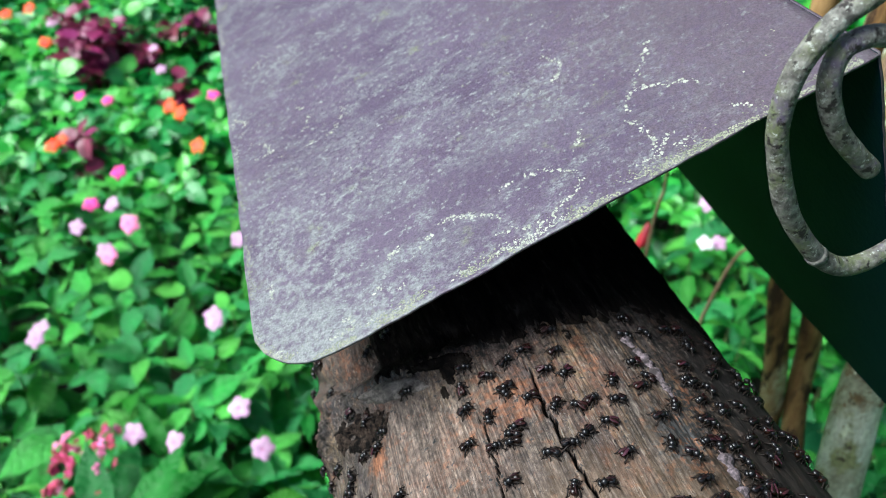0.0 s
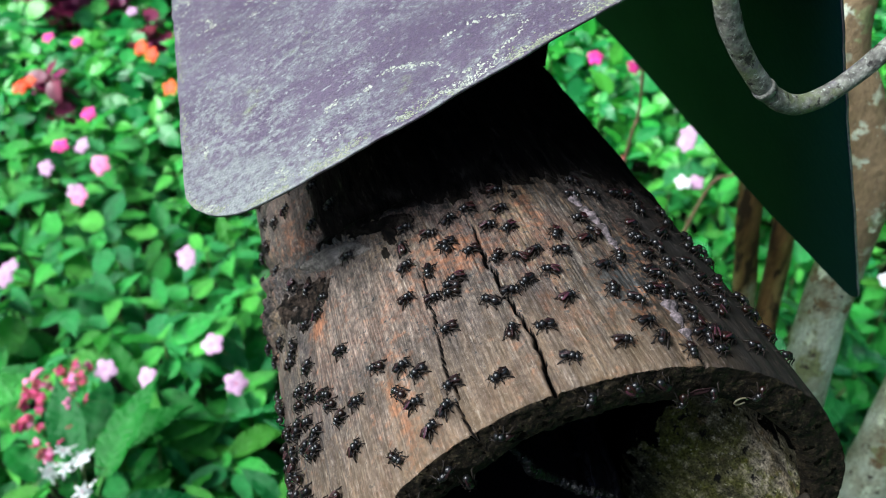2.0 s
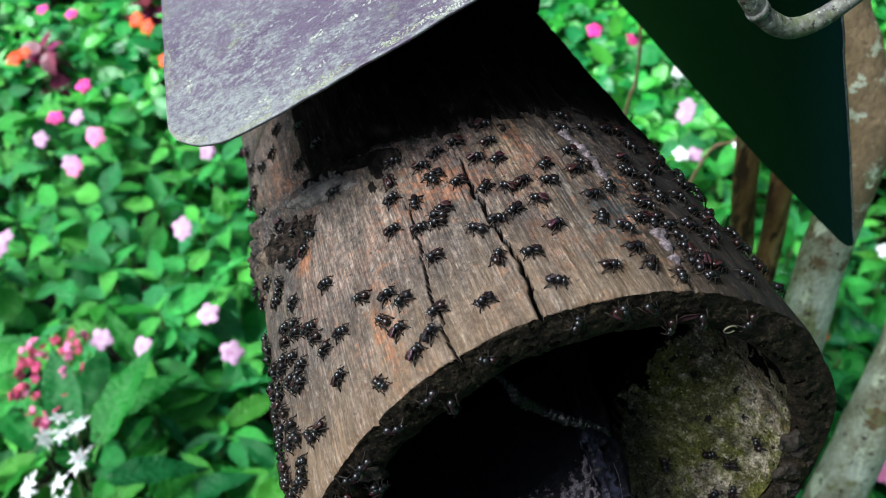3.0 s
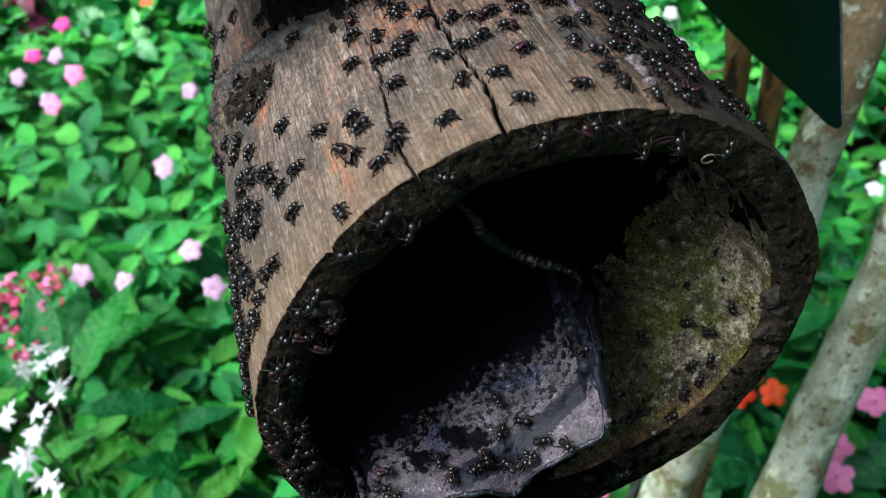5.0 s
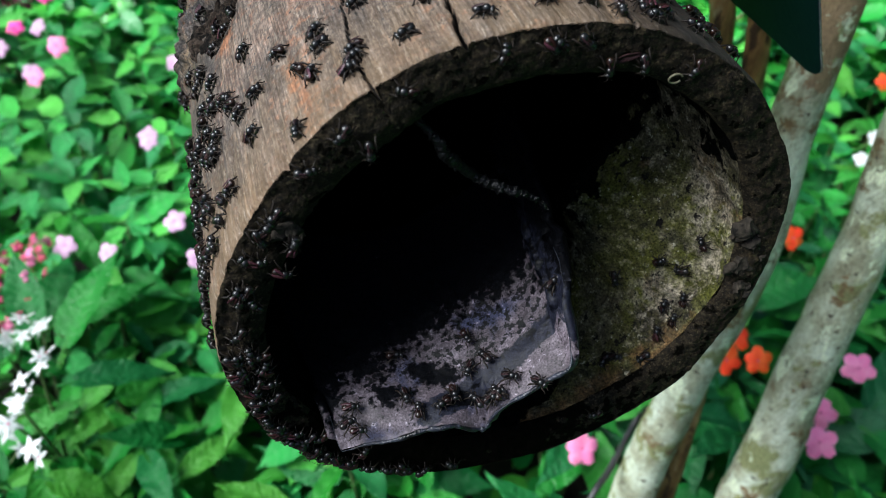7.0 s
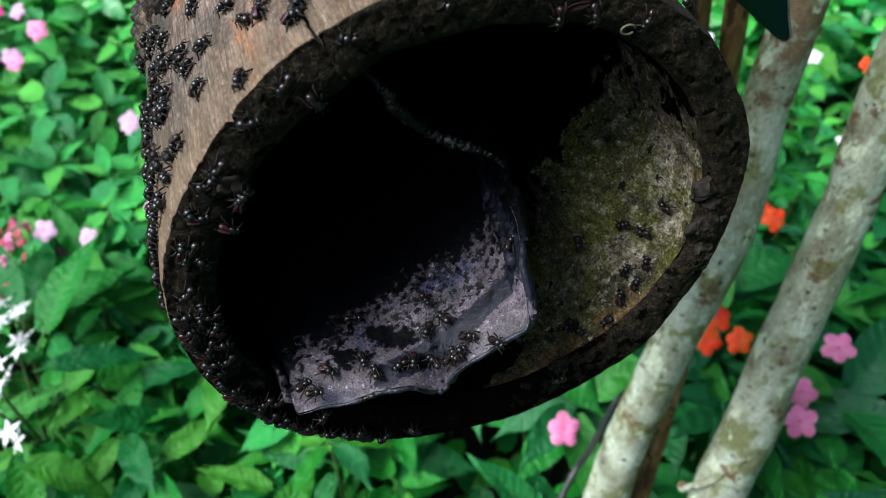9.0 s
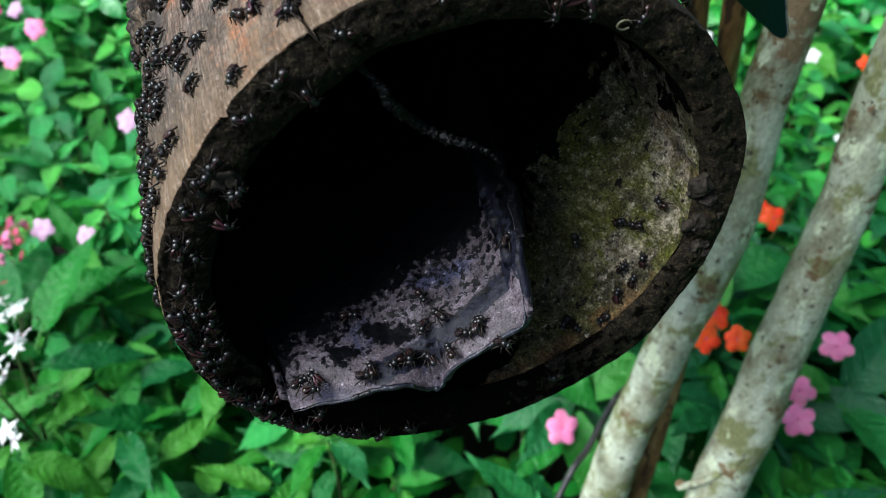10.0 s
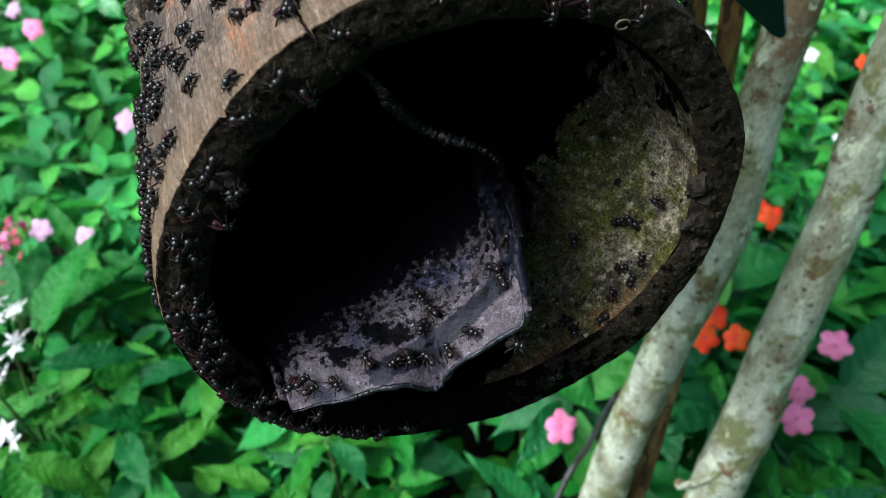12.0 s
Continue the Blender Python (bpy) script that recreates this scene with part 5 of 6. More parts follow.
FLOWERS = {k: flower_mesh(k) for k in PETALS}
BLOOMS = [
    ("magenta", "bright magenta five-petalled flower", 0.018, [(-0.903, 1.56, 0.33), (-0.975, 1.569, 0.33), (-0.755, 1.281, 0.33), (0.261, 1.543, 0.42), (0.339, 1.514, 0.42), (-0.675, 1.631, 0.33), (-0.76, 1.166, 0.33)]),
    ("orange", "orange five-petalled flower", 0.0178, [(-0.746, 1.544, 0.34), (-0.712, 1.518, 0.34), (-0.625, 1.392, 0.34), (-0.933, 1.354, 0.33), (-0.925, 1.378, 0.33), (-1.188, 1.823, 0.33), (-1.338, 2.018, 0.33),
                                                     (-1.377, 1.969, 0.33), (0.507, 0.691, 0.46), (0.499, 0.701, 0.46), (0.404, 0.523, 0.458), (0.388, 0.486, 0.458), (0.424, 0.490, 0.458), (0.778, 1.139, 0.42)]),
    ("pale", "pale pink five-petalled flower", 0.0165, [(-0.737, 1.069, 0.35), (-0.714, 1.16, 0.34), (-0.654, 1.102, 0.35), (-0.657, 1.016, 0.35), (-0.844, 1.733, 0.33), (-0.908, 1.845, 0.33), (-0.439, 1.081, 0.35),
                                                      (-0.311, 0.69, 0.37), (-0.255, 0.619, 0.38), (-0.663, 0.784, 0.36), (-0.666, 0.806, 0.36), (-1.23, 1.942, 0.33), (0.419, 1.256, 0.42), (0.415, 1.122, 0.42), (0.42, 1.259, 0.43),
                                                      (0.411, 1.226, 0.43), (-0.418, 0.885, 0.35), (-0.437, 1.083, 0.35), (-0.405, 0.86, 0.36), (-0.383, 0.627, 0.36), (-0.443, 0.634, 0.36)]),
    ("pink", "clear pink five-petalled flower", 0.0195, [(0.523, 0.477, 0.48), (0.474, 0.398, 0.45), (0.49, 0.442, 0.44), (0.234, 0.39, 0.40), (-0.647, 1.093, 0.35), (-0.646, 0.999, 0.35)]),
    ("white", "white five-petalled flower", 0.015, [(0.422, 1.397, 0.42), (0.493, 1.138, 0.44), (0.388, 1.106, 0.43), (0.679, 1.134, 0.43), (0.69, 0.934, 0.45), (0.647, 0.87, 0.46)]),
]


def build_flowers():
    rng = random.Random(31)
    for kind, label, r, places in BLOOMS:
        for x, y, z in places:
            host = min(PLANTS, key=lambda o: (o.matrix_basis.translation - Vector((x, y, 0))).length)
            s = r * rng.uniform(0.9, 1.1)
            m = pose(x, y, z, rng.uniform(18, 45), rng.uniform(-20, 20), 0) @ pose(0, 0, 0, 0, 0, rng.uniform(0, 360)) @ Matrix.Diagonal((s, s, s, 1))
            part("flower", FLOWERS[kind], host, label, host.matrix_basis.inverted() @ m)


build_flowers()


def build_star_plant():
    """White star-flowered plant with long veined leaves at the edge of the bed."""
    rng = random.Random(41)
    heads = [(-0.407, 0.46, 0.42), (-0.408, 0.44, 0.42), (-0.394, 0.375, 0.43), (-0.362, 0.379, 0.42), (-0.362, 0.358, 0.42), (-0.367, 0.331, 0.42), (-0.329, 0.31, 0.42), (-0.384, 0.459, 0.42), (-0.364, 0.419, 0.42)]
    base = Vector((-0.385, 0.40, 0))
    plant = thing("star_flower_plant", "plant with clusters of white star flowers and long veined leaves", "plant", Matrix.Translation(base))
    stems = [[Vector((0, 0, -0.02)), Vector((0.0, 0.0, 0.2)), Vector((dx, dy, 0.385))] for dx, dy in ((-0.012, 0.05), (0.0, -0.02), (0.03, -0.07), (-0.02, -0.03))]
    stems += [[Vector((0, 0, 0.10)), Vector((0.05, 0.02, 0.22)), Vector((0.10, 0.03, 0.30))], [Vector((0, 0, 0.1)), Vector((-0.04, 0.08, 0.22)), Vector((-0.06, 0.13, 0.31))]]
    part("stem", stem_mesh(stems, 0.003), plant)
    star = flower_mesh("white", 5, wide=0.34, cup=0.05, stalk=0.03, notch=0.0)
    for x, y, z in heads:
        for _ in range(3):
            s = rng.uniform(0.0115, 0.0155)
            p = Vector((x + rng.gauss(0, 0.006), y + rng.gauss(0, 0.006), z + rng.gauss(0, 0.005))) - base
            part("flower", star, plant, "white star-shaped flower", pose(*p, rng.uniform(-10, 60), rng.uniform(-45, 45), rng.uniform(0, 360)) @ Matrix.Diagonal((s, s, s, 1)))
    for dx, dy, dz, az, pitch, s in ((0.02, 0.02, 0.36, -60, -6, 0.12), (0.06, 0.03, 0.31, -35, -16, 0.135), (0.09, 0.03, 0.29, 20, -10, 0.12), (0.09, 0.03, 0.30, -100, -14, 0.12), (0.02, -0.05, 0.33, -150, -20, 0.11),
                                     (-0.05, 0.12, 0.30, 10, 20, 0.13), (-0.06, 0.12, 0.31, -50, 15, 0.14), (-0.05, 0.13, 0.29, 70, 5, 0.12), (0.0, 0.06, 0.34, -15, 28, 0.15), (-0.03, 0.08, 0.34, 30, 30, 0.13),
                                     (0.03, -0.08, 0.34, -90, -15, 0.10), (0.10, 0.03, 0.31, -60, 12, 0.10), (0.0, 0.0, 0.30, 120, -10, 0.11), (0.02, 0.0, 0.27, -120, -25, 0.13), (0.12, 0.05, 0.27, -30, -28, 0.13)):
        part("long_leaf", rng.choice(LONG_LEAVES), plant, m=aim((dx, dy, dz), az, pitch, rng.uniform(-15, 15), s))


build_star_plant()


def build_berry_plant():
    """Low plant with clusters of red and pink buds."""
    rng = random.Random(43)
    base = Vector((-0.485, 0.575, 0))
    plant = thing("red_flower_plant", "low plant with clusters of small red and pink buds", "plant", Matrix.Translation(base))
    stems, leaves = bushy(rng, 0.33, 0.09, 6, 5, 0.05)
    part("stem", stem_mesh(stems, 0.003), plant)
    for p, az, pitch, roll, s in leaves:
        part("leaf", rng.choice(LEAVES), plant, m=aim(p, az, pitch, roll, s))
    floret = {k: flower_mesh(k, 5, wide=0.5, cup=0.5, stalk=0.05) for k in ("red", "pink")}
    for x, y, z in ((-0.499, 0.594, 0.345), (-0.458, 0.572, 0.345), (-0.507, 0.548, 0.345), (-0.473, 0.509, 0.34), (-0.47, 0.617, 0.345), (-0.53, 0.60, 0.335)):
        for _ in range(11):
            s = rng.uniform(0.0055, 0.0095)
            p = Vector((x + rng.gauss(0, 0.013), y + rng.gauss(0, 0.015), z + 0.018 + rng.gauss(0, 0.009))) - base
            k = rng.choice(("red", "red", "pink"))
            part("floret", floret[k], plant, "small red floret" if k == "red" else "small pink floret", pose(*p, rng.uniform(-30, 60), rng.uniform(-50, 50), rng.uniform(0, 360)) @ Matrix.Diagonal((s, s, s, 1)))


build_berry_plant()


def build_maroon_plants():
    rng = random.Random(47)
    for k, (x, y, z) in enumerate(((-1.076, 1.811, 0.33), (-1.15, 1.92, 0.33), (-1.06, 1.93, 0.34), (-0.787, 1.722, 0.33), (-0.938, 2.042, 0.33), (-0.86, 2.09, 0.33), (-0.9, 1.438, 0.32), (-0.957, 1.887, 0.33))):
        plant = thing("maroon_leaf_plant", "small plant with dark maroon leaves among the green bed", "plant", pose(x, y, 0), group="maroon plants")
        stems, leaves = bushy(rng, z + (0.05 if k < 3 else 0.0), 0.05 if k < 3 else 0.03, 5 if k < 3 else 3, 6, 0.058)
        part("stem", stem_mesh(stems, 0.003, MAROON), plant)
        part("foliage", foliage_mesh("foliage", leaves, [MAROON_LEAF], rng, MAROON), plant)


build_maroon_plants()


def build_twigs():
    """Bare twigs and the red bud behind the hive."""
    for base, pts, r in (((0.205, 0.78, 0), [(0, 0, 0), (0.01, -0.01, 0.45), (0.000, -0.03, 0.717), (0.002, -0.03, 0.77), (-0.008, -0.03, 0.836), (-0.03, -0.02, 0.93)], 0.0022),
                         ((0.26, 0.76, 0), [(0, 0, 0), (0.02, -0.01, 0.4), (0.045, -0.01, 0.66), (0.073, -0.01, 0.701), (0.10, -0.01, 0.73)], 0.0024)):
        twig = thing("bare_twig", "thin bare brown twig standing in the bed", "twig", pose(*base), group="bare twigs")
        path = smooth_path(pts, 8)
        verts, faces = tube(path, [r * (1.3 - 0.7 * i / len(path)) for i in range(len(path))], 7, rough=0.2)
        part("stem", mesh_from("stem", verts, faces, TWIG), twig)
    bud = thing("red_flower_spike", "red flower bud on a thin stalk", "flower", pose(0.222, 0.86, 0))
    verts, faces = tube(smooth_path([(0, 0, 0), (0.01, 0.0, 0.3), (0.0, 0.0, 0.60)], 5), 0.002, 5)
    part("stalk", mesh_from("stalk", verts, faces, STEM), bud)
    verts, faces = [], []
    tube(smooth_path([(0, 0, 0.595), (0.003, 0.004, 0.612), (0.006, 0.010, 0.632)], 5), [0.003, 0.007, 0.009, 0.010, 0.0105, 0.010, 0.009, 0.007, 0.006, 0.004, 0.001], 9, verts, faces, rough=0.6)
    part("bud", mesh_from("bud", verts, faces, CRIMSON), bud, "deep red bud")


build_twigs()


def build_cable():
    verts, faces = tube(smooth_path([(0.16, 0.17, -0.01), (0.195, 0.235, 0.36), (0.222, 0.292, 0.47), (0.243, 0.326, 0.475), (0.267, 0.372, 0.475), (0.281, 0.395, 0.47), (0.31, 0.44, 0.38), (0.33, 0.46, -0.01)], 8), 0.0032, 8)
    ob = new("cable", mesh_from("cable", verts, faces, RUBBER))
    tagged(ob, "thin black cable running down between the plants", "cable")


build_cable()


# ---- bees ----
def leg_mesh(side, hip, knee, foot, r):
    verts, faces = [], []
    tube([Vector((side * p[0], p[1], p[2])) for p in (hip, knee, (foot[0] * 0.93, foot[1], foot[2] + 0.0004), (foot[0] * 1.15, foot[1] * 1.12, 0.0001))], [r, r * 1.25, r, r * 0.6], 5, verts, faces)
    return mesh_from("leg", verts, faces, BEE_LEG)


def bee_kind(spread, size, narrow):
    """A stingless bee 5.5 mm long, its head towards y, with a thin waist; the wings lie on its back or stand a little apart."""
    bee = thing("stingless_bee", "small shiny black stingless bee with brown folded wings on the log", "bee", pose(0, -40, 0.5), group="bees on the hive")
    verts, faces = ball((0, 0.0026, 0.0017), (0.00128, 0.00080, 0.00108), 10, 7)
    for sx in (-1, 1):
        ball((sx * 0.00092, 0.0027, 0.0018), (0.00036, 0.0004, 0.00064), 7, 5, verts, faces)
    head = part("head", mesh_from("head", verts, faces, BEE), bee)
    for sx in (-1, 1):
        v, f = tube([Vector((sx * 0.0003, 0.0032, 0.0020)), Vector((sx * 0.0007, 0.0040, 0.0025)), Vector((sx * 0.0013, 0.0048, 0.0018))], 0.00010, 4)
        part("antenna", mesh_from("antenna", v, f, BEE_LEG), head)
    verts, faces = ball((0, 0.0010, 0.0021), (0.00128, 0.00128, 0.00130), 12, 8)
    ball((0, -0.0001, 0.0023), (0.0006, 0.0005, 0.0005), 7, 5, verts, faces)
    part("thorax", mesh_from("thorax", verts, faces, BEE), bee)
    verts, faces = ball((0, -0.0017, 0.0018), (0.00138, 0.00150, 0.00128), 14, 10)
    ball((0, -0.0004, 0.0018), (0.00045, 0.00050, 0.00045), 7, 5, verts, faces)
    part("abdomen", mesh_from("abdomen", verts, faces, AMBER if spread > 0.2 else BEE), bee)
    for sx in (-1, 1):
        verts, nu, nv = [], 7, 4
        for i in range(nu + 1):
            t = i / nu
            w = 0.00075 * narrow * math.sin(math.pi * (0.08 + 0.86 * t)) ** 0.6
            for j in range(nv):
                q = j / (nv - 1) - 0.5
                verts.append(Vector((sx * (0.0004 + spread * t * 0.0030) + q * w * 1.9, 0.0003 - 0.0034 * t, 0.0034 - 0.0004 * t - 0.0006 * t * t + 0.00020 * math.cos(q * 4) + 0.0001 * sx)))
        part("wing", mesh_from("wing", verts, grid_faces(nu + 1, nv), RED_WING if narrow > 0.7 else WING), bee, "smoky reddish-brown wing")
    for sx in (-1, 1):
        part("leg", leg_mesh(sx, (0.0008, 0.0017, 0.0014), (0.0017, 0.0025, 0.0021), (0.0022, 0.0034, 0.0), 0.00022), bee)
        part("leg", leg_mesh(sx, (0.0009, 0.0009, 0.0013), (0.0018, 0.0006, 0.0020), (0.0026, 0.0003, 0.0), 0.00022), bee)
        part("leg", leg_mesh(sx, (0.0008, 0.0002, 0.0013), (0.0019, -0.0012, 0.0021), (0.0025, -0.0030, 0.0), 0.00030), bee)
    for ob in bee.children_recursive:
        ob.data.transform(Matrix.Scale(size, 4))
    return bee


BEE_KINDS = [bee_kind(0.0, 0.92, 0.55), bee_kind(0.30, 0.88, 0.45), bee_kind(0.22, 0.90, 0.8)]
bee_used = [False, False, False]
MOVES = []


def face(p, normal, heading):
    """Pose at p with z along the normal; the heading turns y about it."""
    n = normal.normalized()
    f = Vector((0, 1, 0)) if abs(n.y) < 0.8 else Vector((0, 0, 1))
    f = (f - n * f.dot(n)).normalized()
    m = Matrix((f.cross(n), f, n)).transposed().to_4x4()
    return LOG @ Matrix.Translation(p) @ m @ pose(0, 0, 0, 0, 0, heading)


def on_shell(phi, s, heading):
    s = max(0.003, s)
    r, a = log_radius(phi, s), radians(phi)
    r1, r2 = log_radius(phi - 2, s), log_radius(phi + 2, s)
    r = max(r, (r1 + r2) / 2) - 0.0001
    x, z = r * math.sin(a), r * math.cos(a)
    return face(Vector((x, s + along(x, z, s) + bevel(phi) * max(0.0, 1 - s / 0.06), z)), Vector((math.sin(a), 0.02, math.cos(a))), heading)


def on_cut(x, z, heading):
    phi, r = math.degrees(math.atan2(x, z)), math.hypot(x, z)
    k = min(max(r, inner_radius(phi) + 0.0022), log_radius(phi, 0.0) - 0.0034) / r
    x, z = x * k, z * k
    t = (r * k - inner_radius(phi)) / (log_radius(phi, 0.0) - inner_radius(phi))
    return face(Vector((x, front_y(x, z) - 0.0008 + bevel(phi) * t * t, z)), Vector((0, -1, 0.057)), heading)


def on_wall(phi, y, heading):
    a = radians(phi)
    r = inner_radius(phi) + 0.0015 * min(1.0, max(0, y) / 0.02) - 0.0003 - plaster(phi, max(y, 0.002))
    x, z = r * math.sin(a), r * math.cos(a)
    return face(Vector((x, max(y, 0.002) + 0.004 + front_y(x, z), z)), Vector((-math.sin(a), -0.05 - 20 * (plaster(phi, y + 0.02) - plaster(phi, y - 0.02)), -math.cos(a))), heading)


def on_resin(x, z, heading):
    """On the resin floor, x right and y inwards from its lip."""
    front, h = dish(x)
    h += 0.10 * z + 0.0018 + 0.0014 * noise.noise((x * 70, z * 70, 1))
    return face(Vector((x, front + z, h)), Vector((-0.5 if x > -0.02 else 0.0, -0.1, 1)), heading)


def add_bee(put, a, b, heading, rng, restless):
    k = rng.choice((0, 0, 1, 2))
    m = put(a, b, heading)
    if bee_used[k]:
        bee = copy_thing(BEE_KINDS[k], m)
    else:
        bee, bee_used[k] = BEE_KINDS[k], True
    bee.matrix_basis = m
    if rng.random() < restless:
        deg = put in (on_shell, on_wall)
        t, rows = 0.0, [(0.0, a, b, heading)]
        while t < 11.0:
            t = round(t + rng.uniform(0.8, 2.6), 1)
            if t >= 12:
                break
            rows.append((t, a, b, heading))
            step, go = rng.uniform(0.0, 0.0045) if rng.random() < 0.5 else 0.0, radians(heading)
            a2 = a - math.sin(go) * step * (600 if deg else 1)
            b2 = b + math.cos(go) * step
            heading2 = heading + rng.uniform(-35, 35)
            if put is on_cut:
                a2, b2 = a + math.sin(go) * step * 0.4, b + math.cos(go) * step * 0.4
            t = round(t + rng.uniform(0.3, 0.8), 1)
            a, b, heading = a2, b2, heading2
            rows.append((min(t, 12.0), a, b, heading))
        if rows[-1][0] < 12.0:
            rows.append((12.0, a, b, heading))
        MOVES.append((bee, put, rows))
    return bee


# Places of the bees: degrees round the log from its crown and millimetres from the sawn end
LEFT_STRIP = [(-56, 171), (-48, 155), (-77, 205), (-60, 162), (-74, 184), (-51, 133), (-76, 170), (-82, 174), (-70, 140), (-90, 172), (-61, 113), (-57, 104), (-53, 92), (-56, 88), (-62, 93), (-43, 98), (-44, 134)]
CROWN = [(-28, 91), (-24, 82), (-19, 85), (-30, 82), (-22, 72), (-31, 73), (-33, 59), (-28, 53), (-24, 51), (-22, 56), (-27, 38), (-7, 93), (-8, 82), (-12, 75), (-8, 71), (-17, 66), (-13, 59), (-9, 55), (-6, 56), (-1, 53), (0, 62), (7, 69), (5, 57), (8, 61), (12, 94), (9, 84)]
CROWN_FRONT = [(15, 86), (22, 89), (27, 84), (-10, 44), (-5, 45), (-14, 42), (-18, 41), (-5, 32), (-11, 24), (-17, 26), (-10, 10), (10, 48), (5, 43), (4, 32), (7, 27), (6, 17), (7, 10), (0, 11), (18, 61), (-22, 12)]
RIGHT_SHOULDER = [(34, 84), (33, 76), (27, 66), (18, 51), (15, 42), (16, 40), (22, 46), (34, 63), (36, 62), (28, 50), (29, 43), (35, 46), (32, 40), (12, 32), (14, 31), (18, 30), (24, 32), (18, 24), (17, 18), (26, 26), (16, 13), (20, 15), (22, 12), (38, 33), (41, 25), (41, 16), (18, 6), (11, 5)]
LEFT_SHOULDER = [(-83, 116), (-73, 102), (-70, 86), (-62, 71), (-52, 60), (-43, 42), (-38, 35), (-35, 29), (-87, 95), (-63, 58), (-59, 53), (-57, 46), (-83, 78), (-66, 52), (-55, 38), (-50, 37), (-40, 27), (-38, 20), (-30, 18), (-34, 11), (-75, 60), (-68, 45), (-66, 40), (-53, 23), (-45, 9), (-38, 8)]
LEFT_EDGE = [(-79, 102), (-67, 91), (-68, 86), (-79, 77), (-77, 63), (-76, 46), (-88, 62), (-71, 32), (-87, 50), (-81, 37), (-72, 27), (-87, 41), (-80, 28), (-69, 16), (-88, 31), (-87, 29), (-87, 17), (-70, 56), (-65, 41), (-67, 67), (-63, 61), (-58, 52), (-67, 169), (-88, 232), (-75, 167), (-68, 62)]
LEFT_FLANK = [(-84, 8), (-90, 10), (-80, 14), (-86, 22), (-92, 24), (-78, 22), (-84, 34), (-91, 37), (-82, 45), (-90, 47), (-85, 54), (-92, 56), (-80, 56), (-86, 68), (-90, 74), (-83, 84), (-76, 36), (-74, 50), (-72, 12)]
# On the sawn end: millimetres right and up from the log's axis; on the resin floor: right and inwards
SAWN_END = [(-80, 55), (-70, 67), (-84, 48), (-71, 41), (-80, 40), (-92, 30), (-84, 24), (-88, 5), (-79, -2), (-82, -15), (-61, 79), (-50, 69), (-3, 100), (-1, 93), (7, 94), (14, 84), (24, 84), (40, 81), (-16, 95), (-98, 7), (-95, 4), (-97, -1), (-93, -2), (-92, -8), (-87, -21), (-87, -28), (-87, -35), (-84, -43)]
LOWER_RIM = [(-84, -30), (-76, -51), (-63, -62), (-48, -69), (-89, -11), (-78, -35), (-93, -20), (-81, -48), (-68, -60), (-57, -68), (-41, -68), (-23, -74), (-88, -16), (-85, -33), (-74, -40), (-91, -4), (-90, 14), (-42, 87), (-70, -41), (33, -60)]
RESIN_FLOOR = [(-17, 26), (7, 15), (-9, 15), (-27, 11), (-31, 6), (-5, 2), (-14, 3), (-21, 3), (-40, 4), (-62, 2), (-63, 1), (-42, 27), (-16, 9), (-19, 15)]
# In the hollow: degrees round the wall and millimetres inwards
HOLLOW = [(101, 21), (87, 10), (101, 13), (107, 8), (112, 12), (114, 6), (120, 6), (134, 13), (140, 10), (128, 2), (118, 30)]
# Crowds: how many, and between which degrees and distances
CROWDS = [(22, on_shell, (14, 46), (8, 92)), (8, on_shell, (-90, -66), (4, 70)), (4, on_shell, (-34, -14), (20, 92)), (6, on_shell, (-72, -54), (4, 50))]
# Bees that walk about on the resin floor: seconds, millimetres right, millimetres inwards
FLOOR_TRACKS = [[(8.8, -60, 8), (9.2, -48, 7), (9.6, -55, 3), (10.0, -57, 4), (10.4, -58, 6), (10.8, -57, 8), (11.2, -62, 4), (11.6, -64, 2), (12.0, -64, 1)], [(8.8, -42, 11), (10.0, -42, 3), (10.4, -40, 3), (10.8, -49, 6), (11.2, -47, 5), (11.6, -42, 6), (12.0, -51, 2)], [(8.8, -14, 3), (9.6, -6, 3), (10.0, -5, 6), (10.4, 1, 13), (10.8, 6, 13), (11.2, 7, 11), (11.6, 4, 10), (12.0, 5, 20)], [(8.8, -16, 2), (9.2, -13, 2), (9.6, -6, 4), (10.4, -4, 6), (11.0, -4, 7), (11.6, 6, 12), (12.0, 6, 14)]]


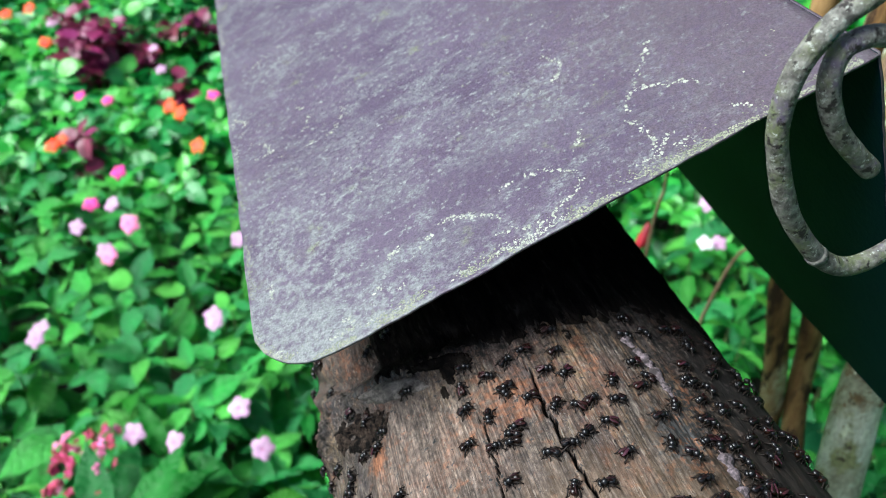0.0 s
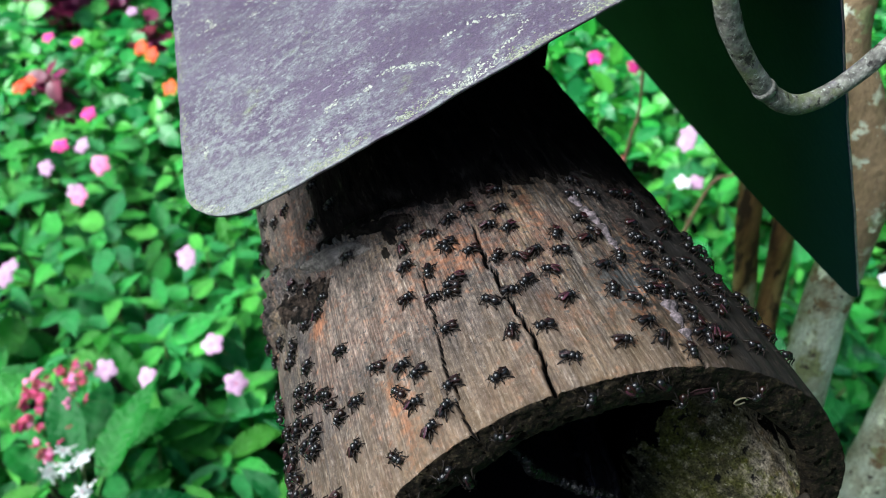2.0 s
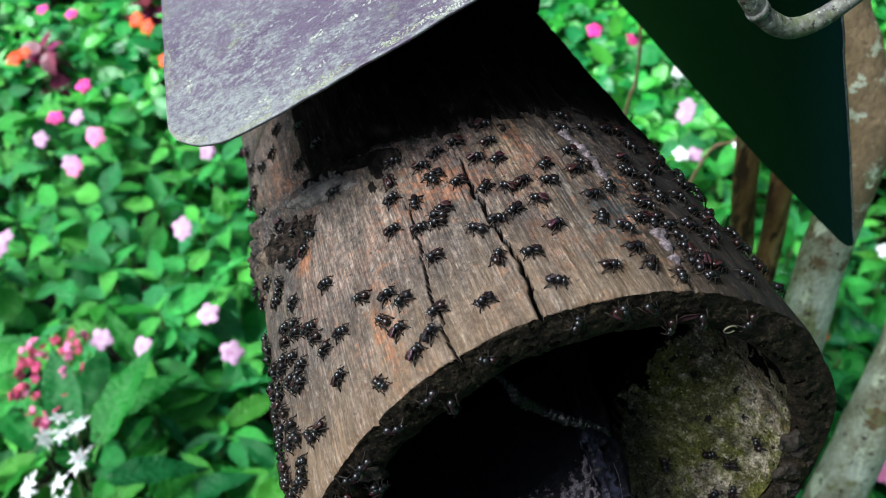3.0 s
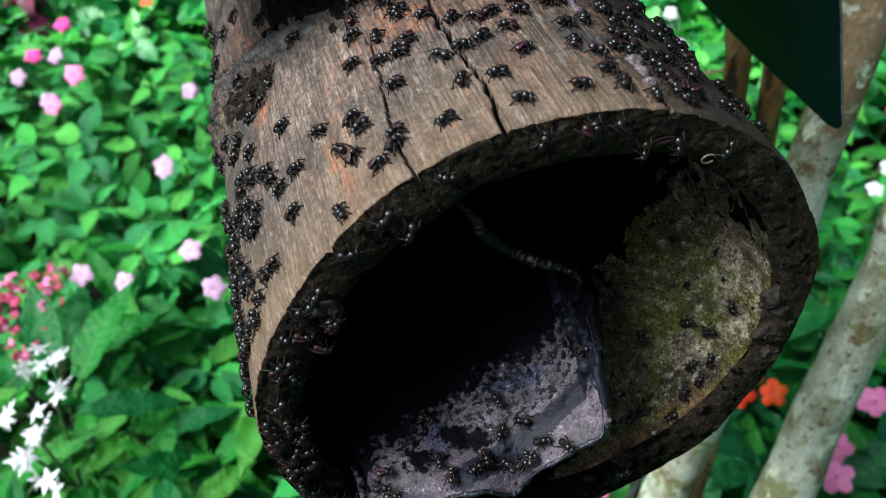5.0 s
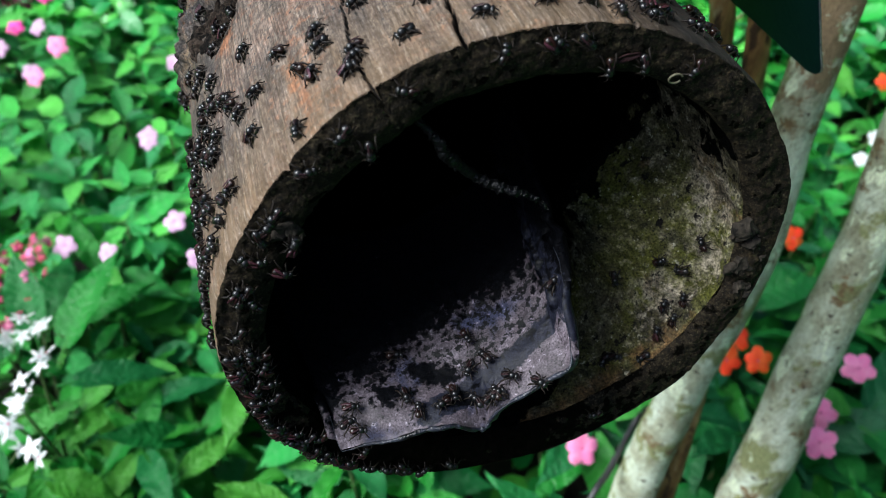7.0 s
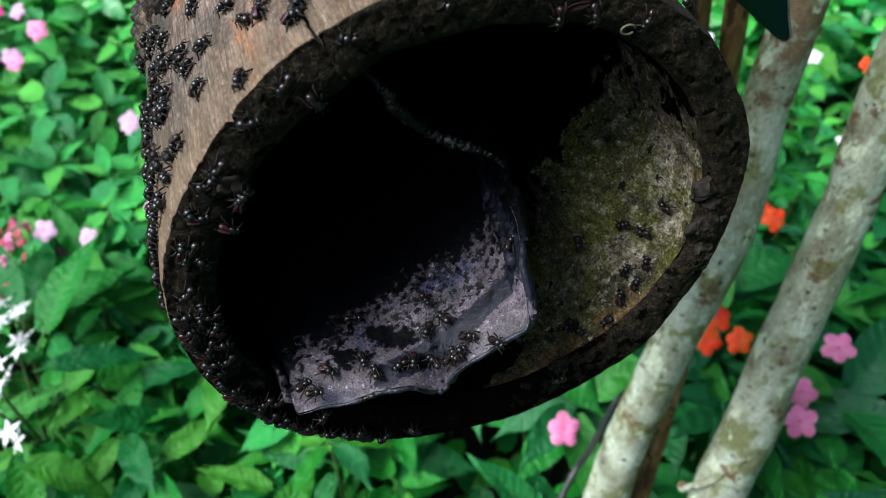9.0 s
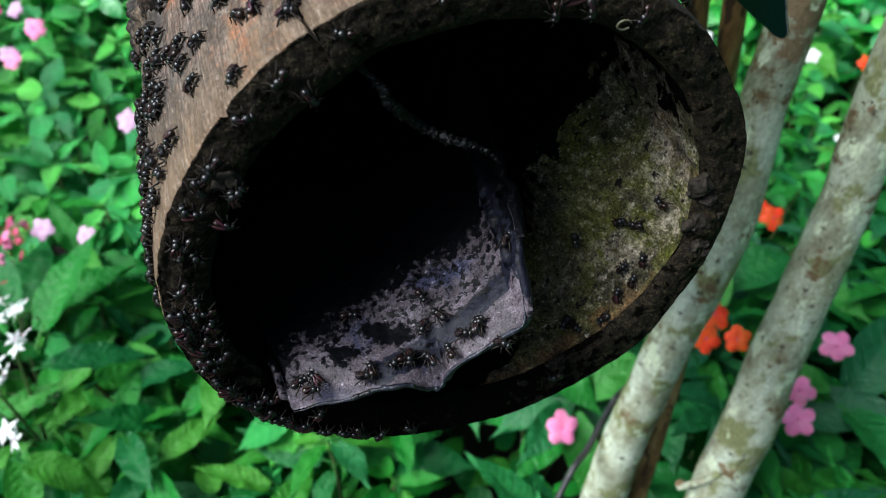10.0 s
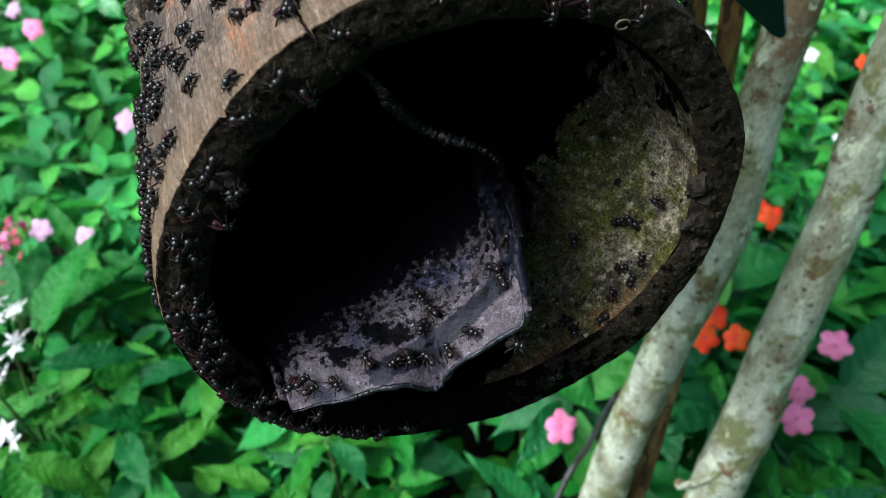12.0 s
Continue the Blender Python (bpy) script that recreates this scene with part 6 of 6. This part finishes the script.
def build_bees():
    rng = random.Random(77)
    for spots, restless in ((LEFT_STRIP, 0.15), (CROWN, 0.12), (CROWN_FRONT, 0.12), (RIGHT_SHOULDER, 0.15), (LEFT_SHOULDER, 0.15), (LEFT_EDGE, 0.25), (LEFT_FLANK, 0.2)):
        for phi, s in spots:
            add_bee(on_shell, phi, s * 0.001, rng.choice((rng.uniform(0, 360), rng.uniform(60, 120), rng.uniform(240, 300))), rng, restless)
    for spots in (SAWN_END, LOWER_RIM):
        for x, z in spots:
            add_bee(on_cut, x * 0.001, z * 0.001, rng.uniform(0, 360), rng, 0.35)
    for count, put, (a0, a1), (s0, s1) in CROWDS:
        for _ in range(count):
            add_bee(put, rng.uniform(a0, a1), rng.uniform(s0, s1) * 0.001, rng.uniform(0, 360), rng, 0.15)
    for _ in range(24):
        a, r = radians(rng.uniform(-165, -58)), rng.uniform(0.078, 0.094)
        add_bee(on_cut, r * math.sin(a), r * math.cos(a), rng.uniform(0, 360), rng, 0.3)
    for x, z in RESIN_FLOOR:
        add_bee(on_resin, x * 0.001, z * 0.001, rng.uniform(0, 360), rng, 0.35)
    for phi, y in HOLLOW:
        add_bee(on_wall, phi, y * 0.001, rng.uniform(0, 360), rng, 0.4)
    for track in FLOOR_TRACKS:
        rows, heading = [], None
        for k, (t, x, y) in enumerate(track):
            nx, ny = track[min(k + 1, len(track) - 1)][1:]
            if math.hypot(nx - x, ny - y) > 1.5:
                want = math.degrees(math.atan2(-(nx - x), ny - y))
                heading = want if heading is None else heading + max(-80, min(80, (want - heading + 180) % 360 - 180))
            heading = heading or 0.0
            rows.append((t, x * 0.001, y * 0.001, heading))
        rows.insert(0, (0.0, *rows[0][1:]))
        bee = add_bee(on_resin, rows[0][1], rows[0][2], rows[0][3], rng, -1)
        MOVES.append((bee, on_resin, rows))


build_bees()


def build_larva():
    path = smooth_path([(0.0350 + 0.0021 * math.cos(a), front_y(0.035, 0.078) - 0.0012, 0.0780 + 0.0014 * math.sin(a)) for a in np.linspace(0.3, 5.6, 9)], 4)
    verts, faces = tube(path, 0.00028, 6)
    ob = new("curled_straw", mesh_from("curled_straw", verts, faces, STRAW))
    ob.matrix_basis = LOG
    tagged(ob, "pale curled shred of straw on the sawn end", "straw")


build_larva()


def build_petal():
    """A dry purple petal stuck on the sawn end."""
    verts, nu, nv = [], 12, 5
    for i in range(nu + 1):
        t = i / nu
        for j in range(nv):
            q = 2 * j / (nv - 1) - 1
            w = 0.0010 * math.sin(math.pi * (0.04 + 0.92 * t)) ** 0.8
            x = 0.0150 + 0.0075 * t
            z = 0.0845 + 0.0025 * t + q * w
            verts.append(Vector((x, front_y(x, z) - 0.0016 - 0.0006 * abs(q) + 0.0005 * math.sin(t * 5), z)))
    ob = new("dry_petal", mesh_from("dry_petal", verts, grid_faces(nu + 1, nv), WING))
    ob.matrix_basis = LOG
    ob.modifiers.new("thickness", "SOLIDIFY").thickness = 0.0003
    tagged(ob, "dry purple-brown petal stuck on the sawn end", "petal")


build_petal()


def motions():
    for bee, put, rows in MOVES:
        walk(bee, [(t, put(a, b, h)) for t, a, b, h in rows])


motions()
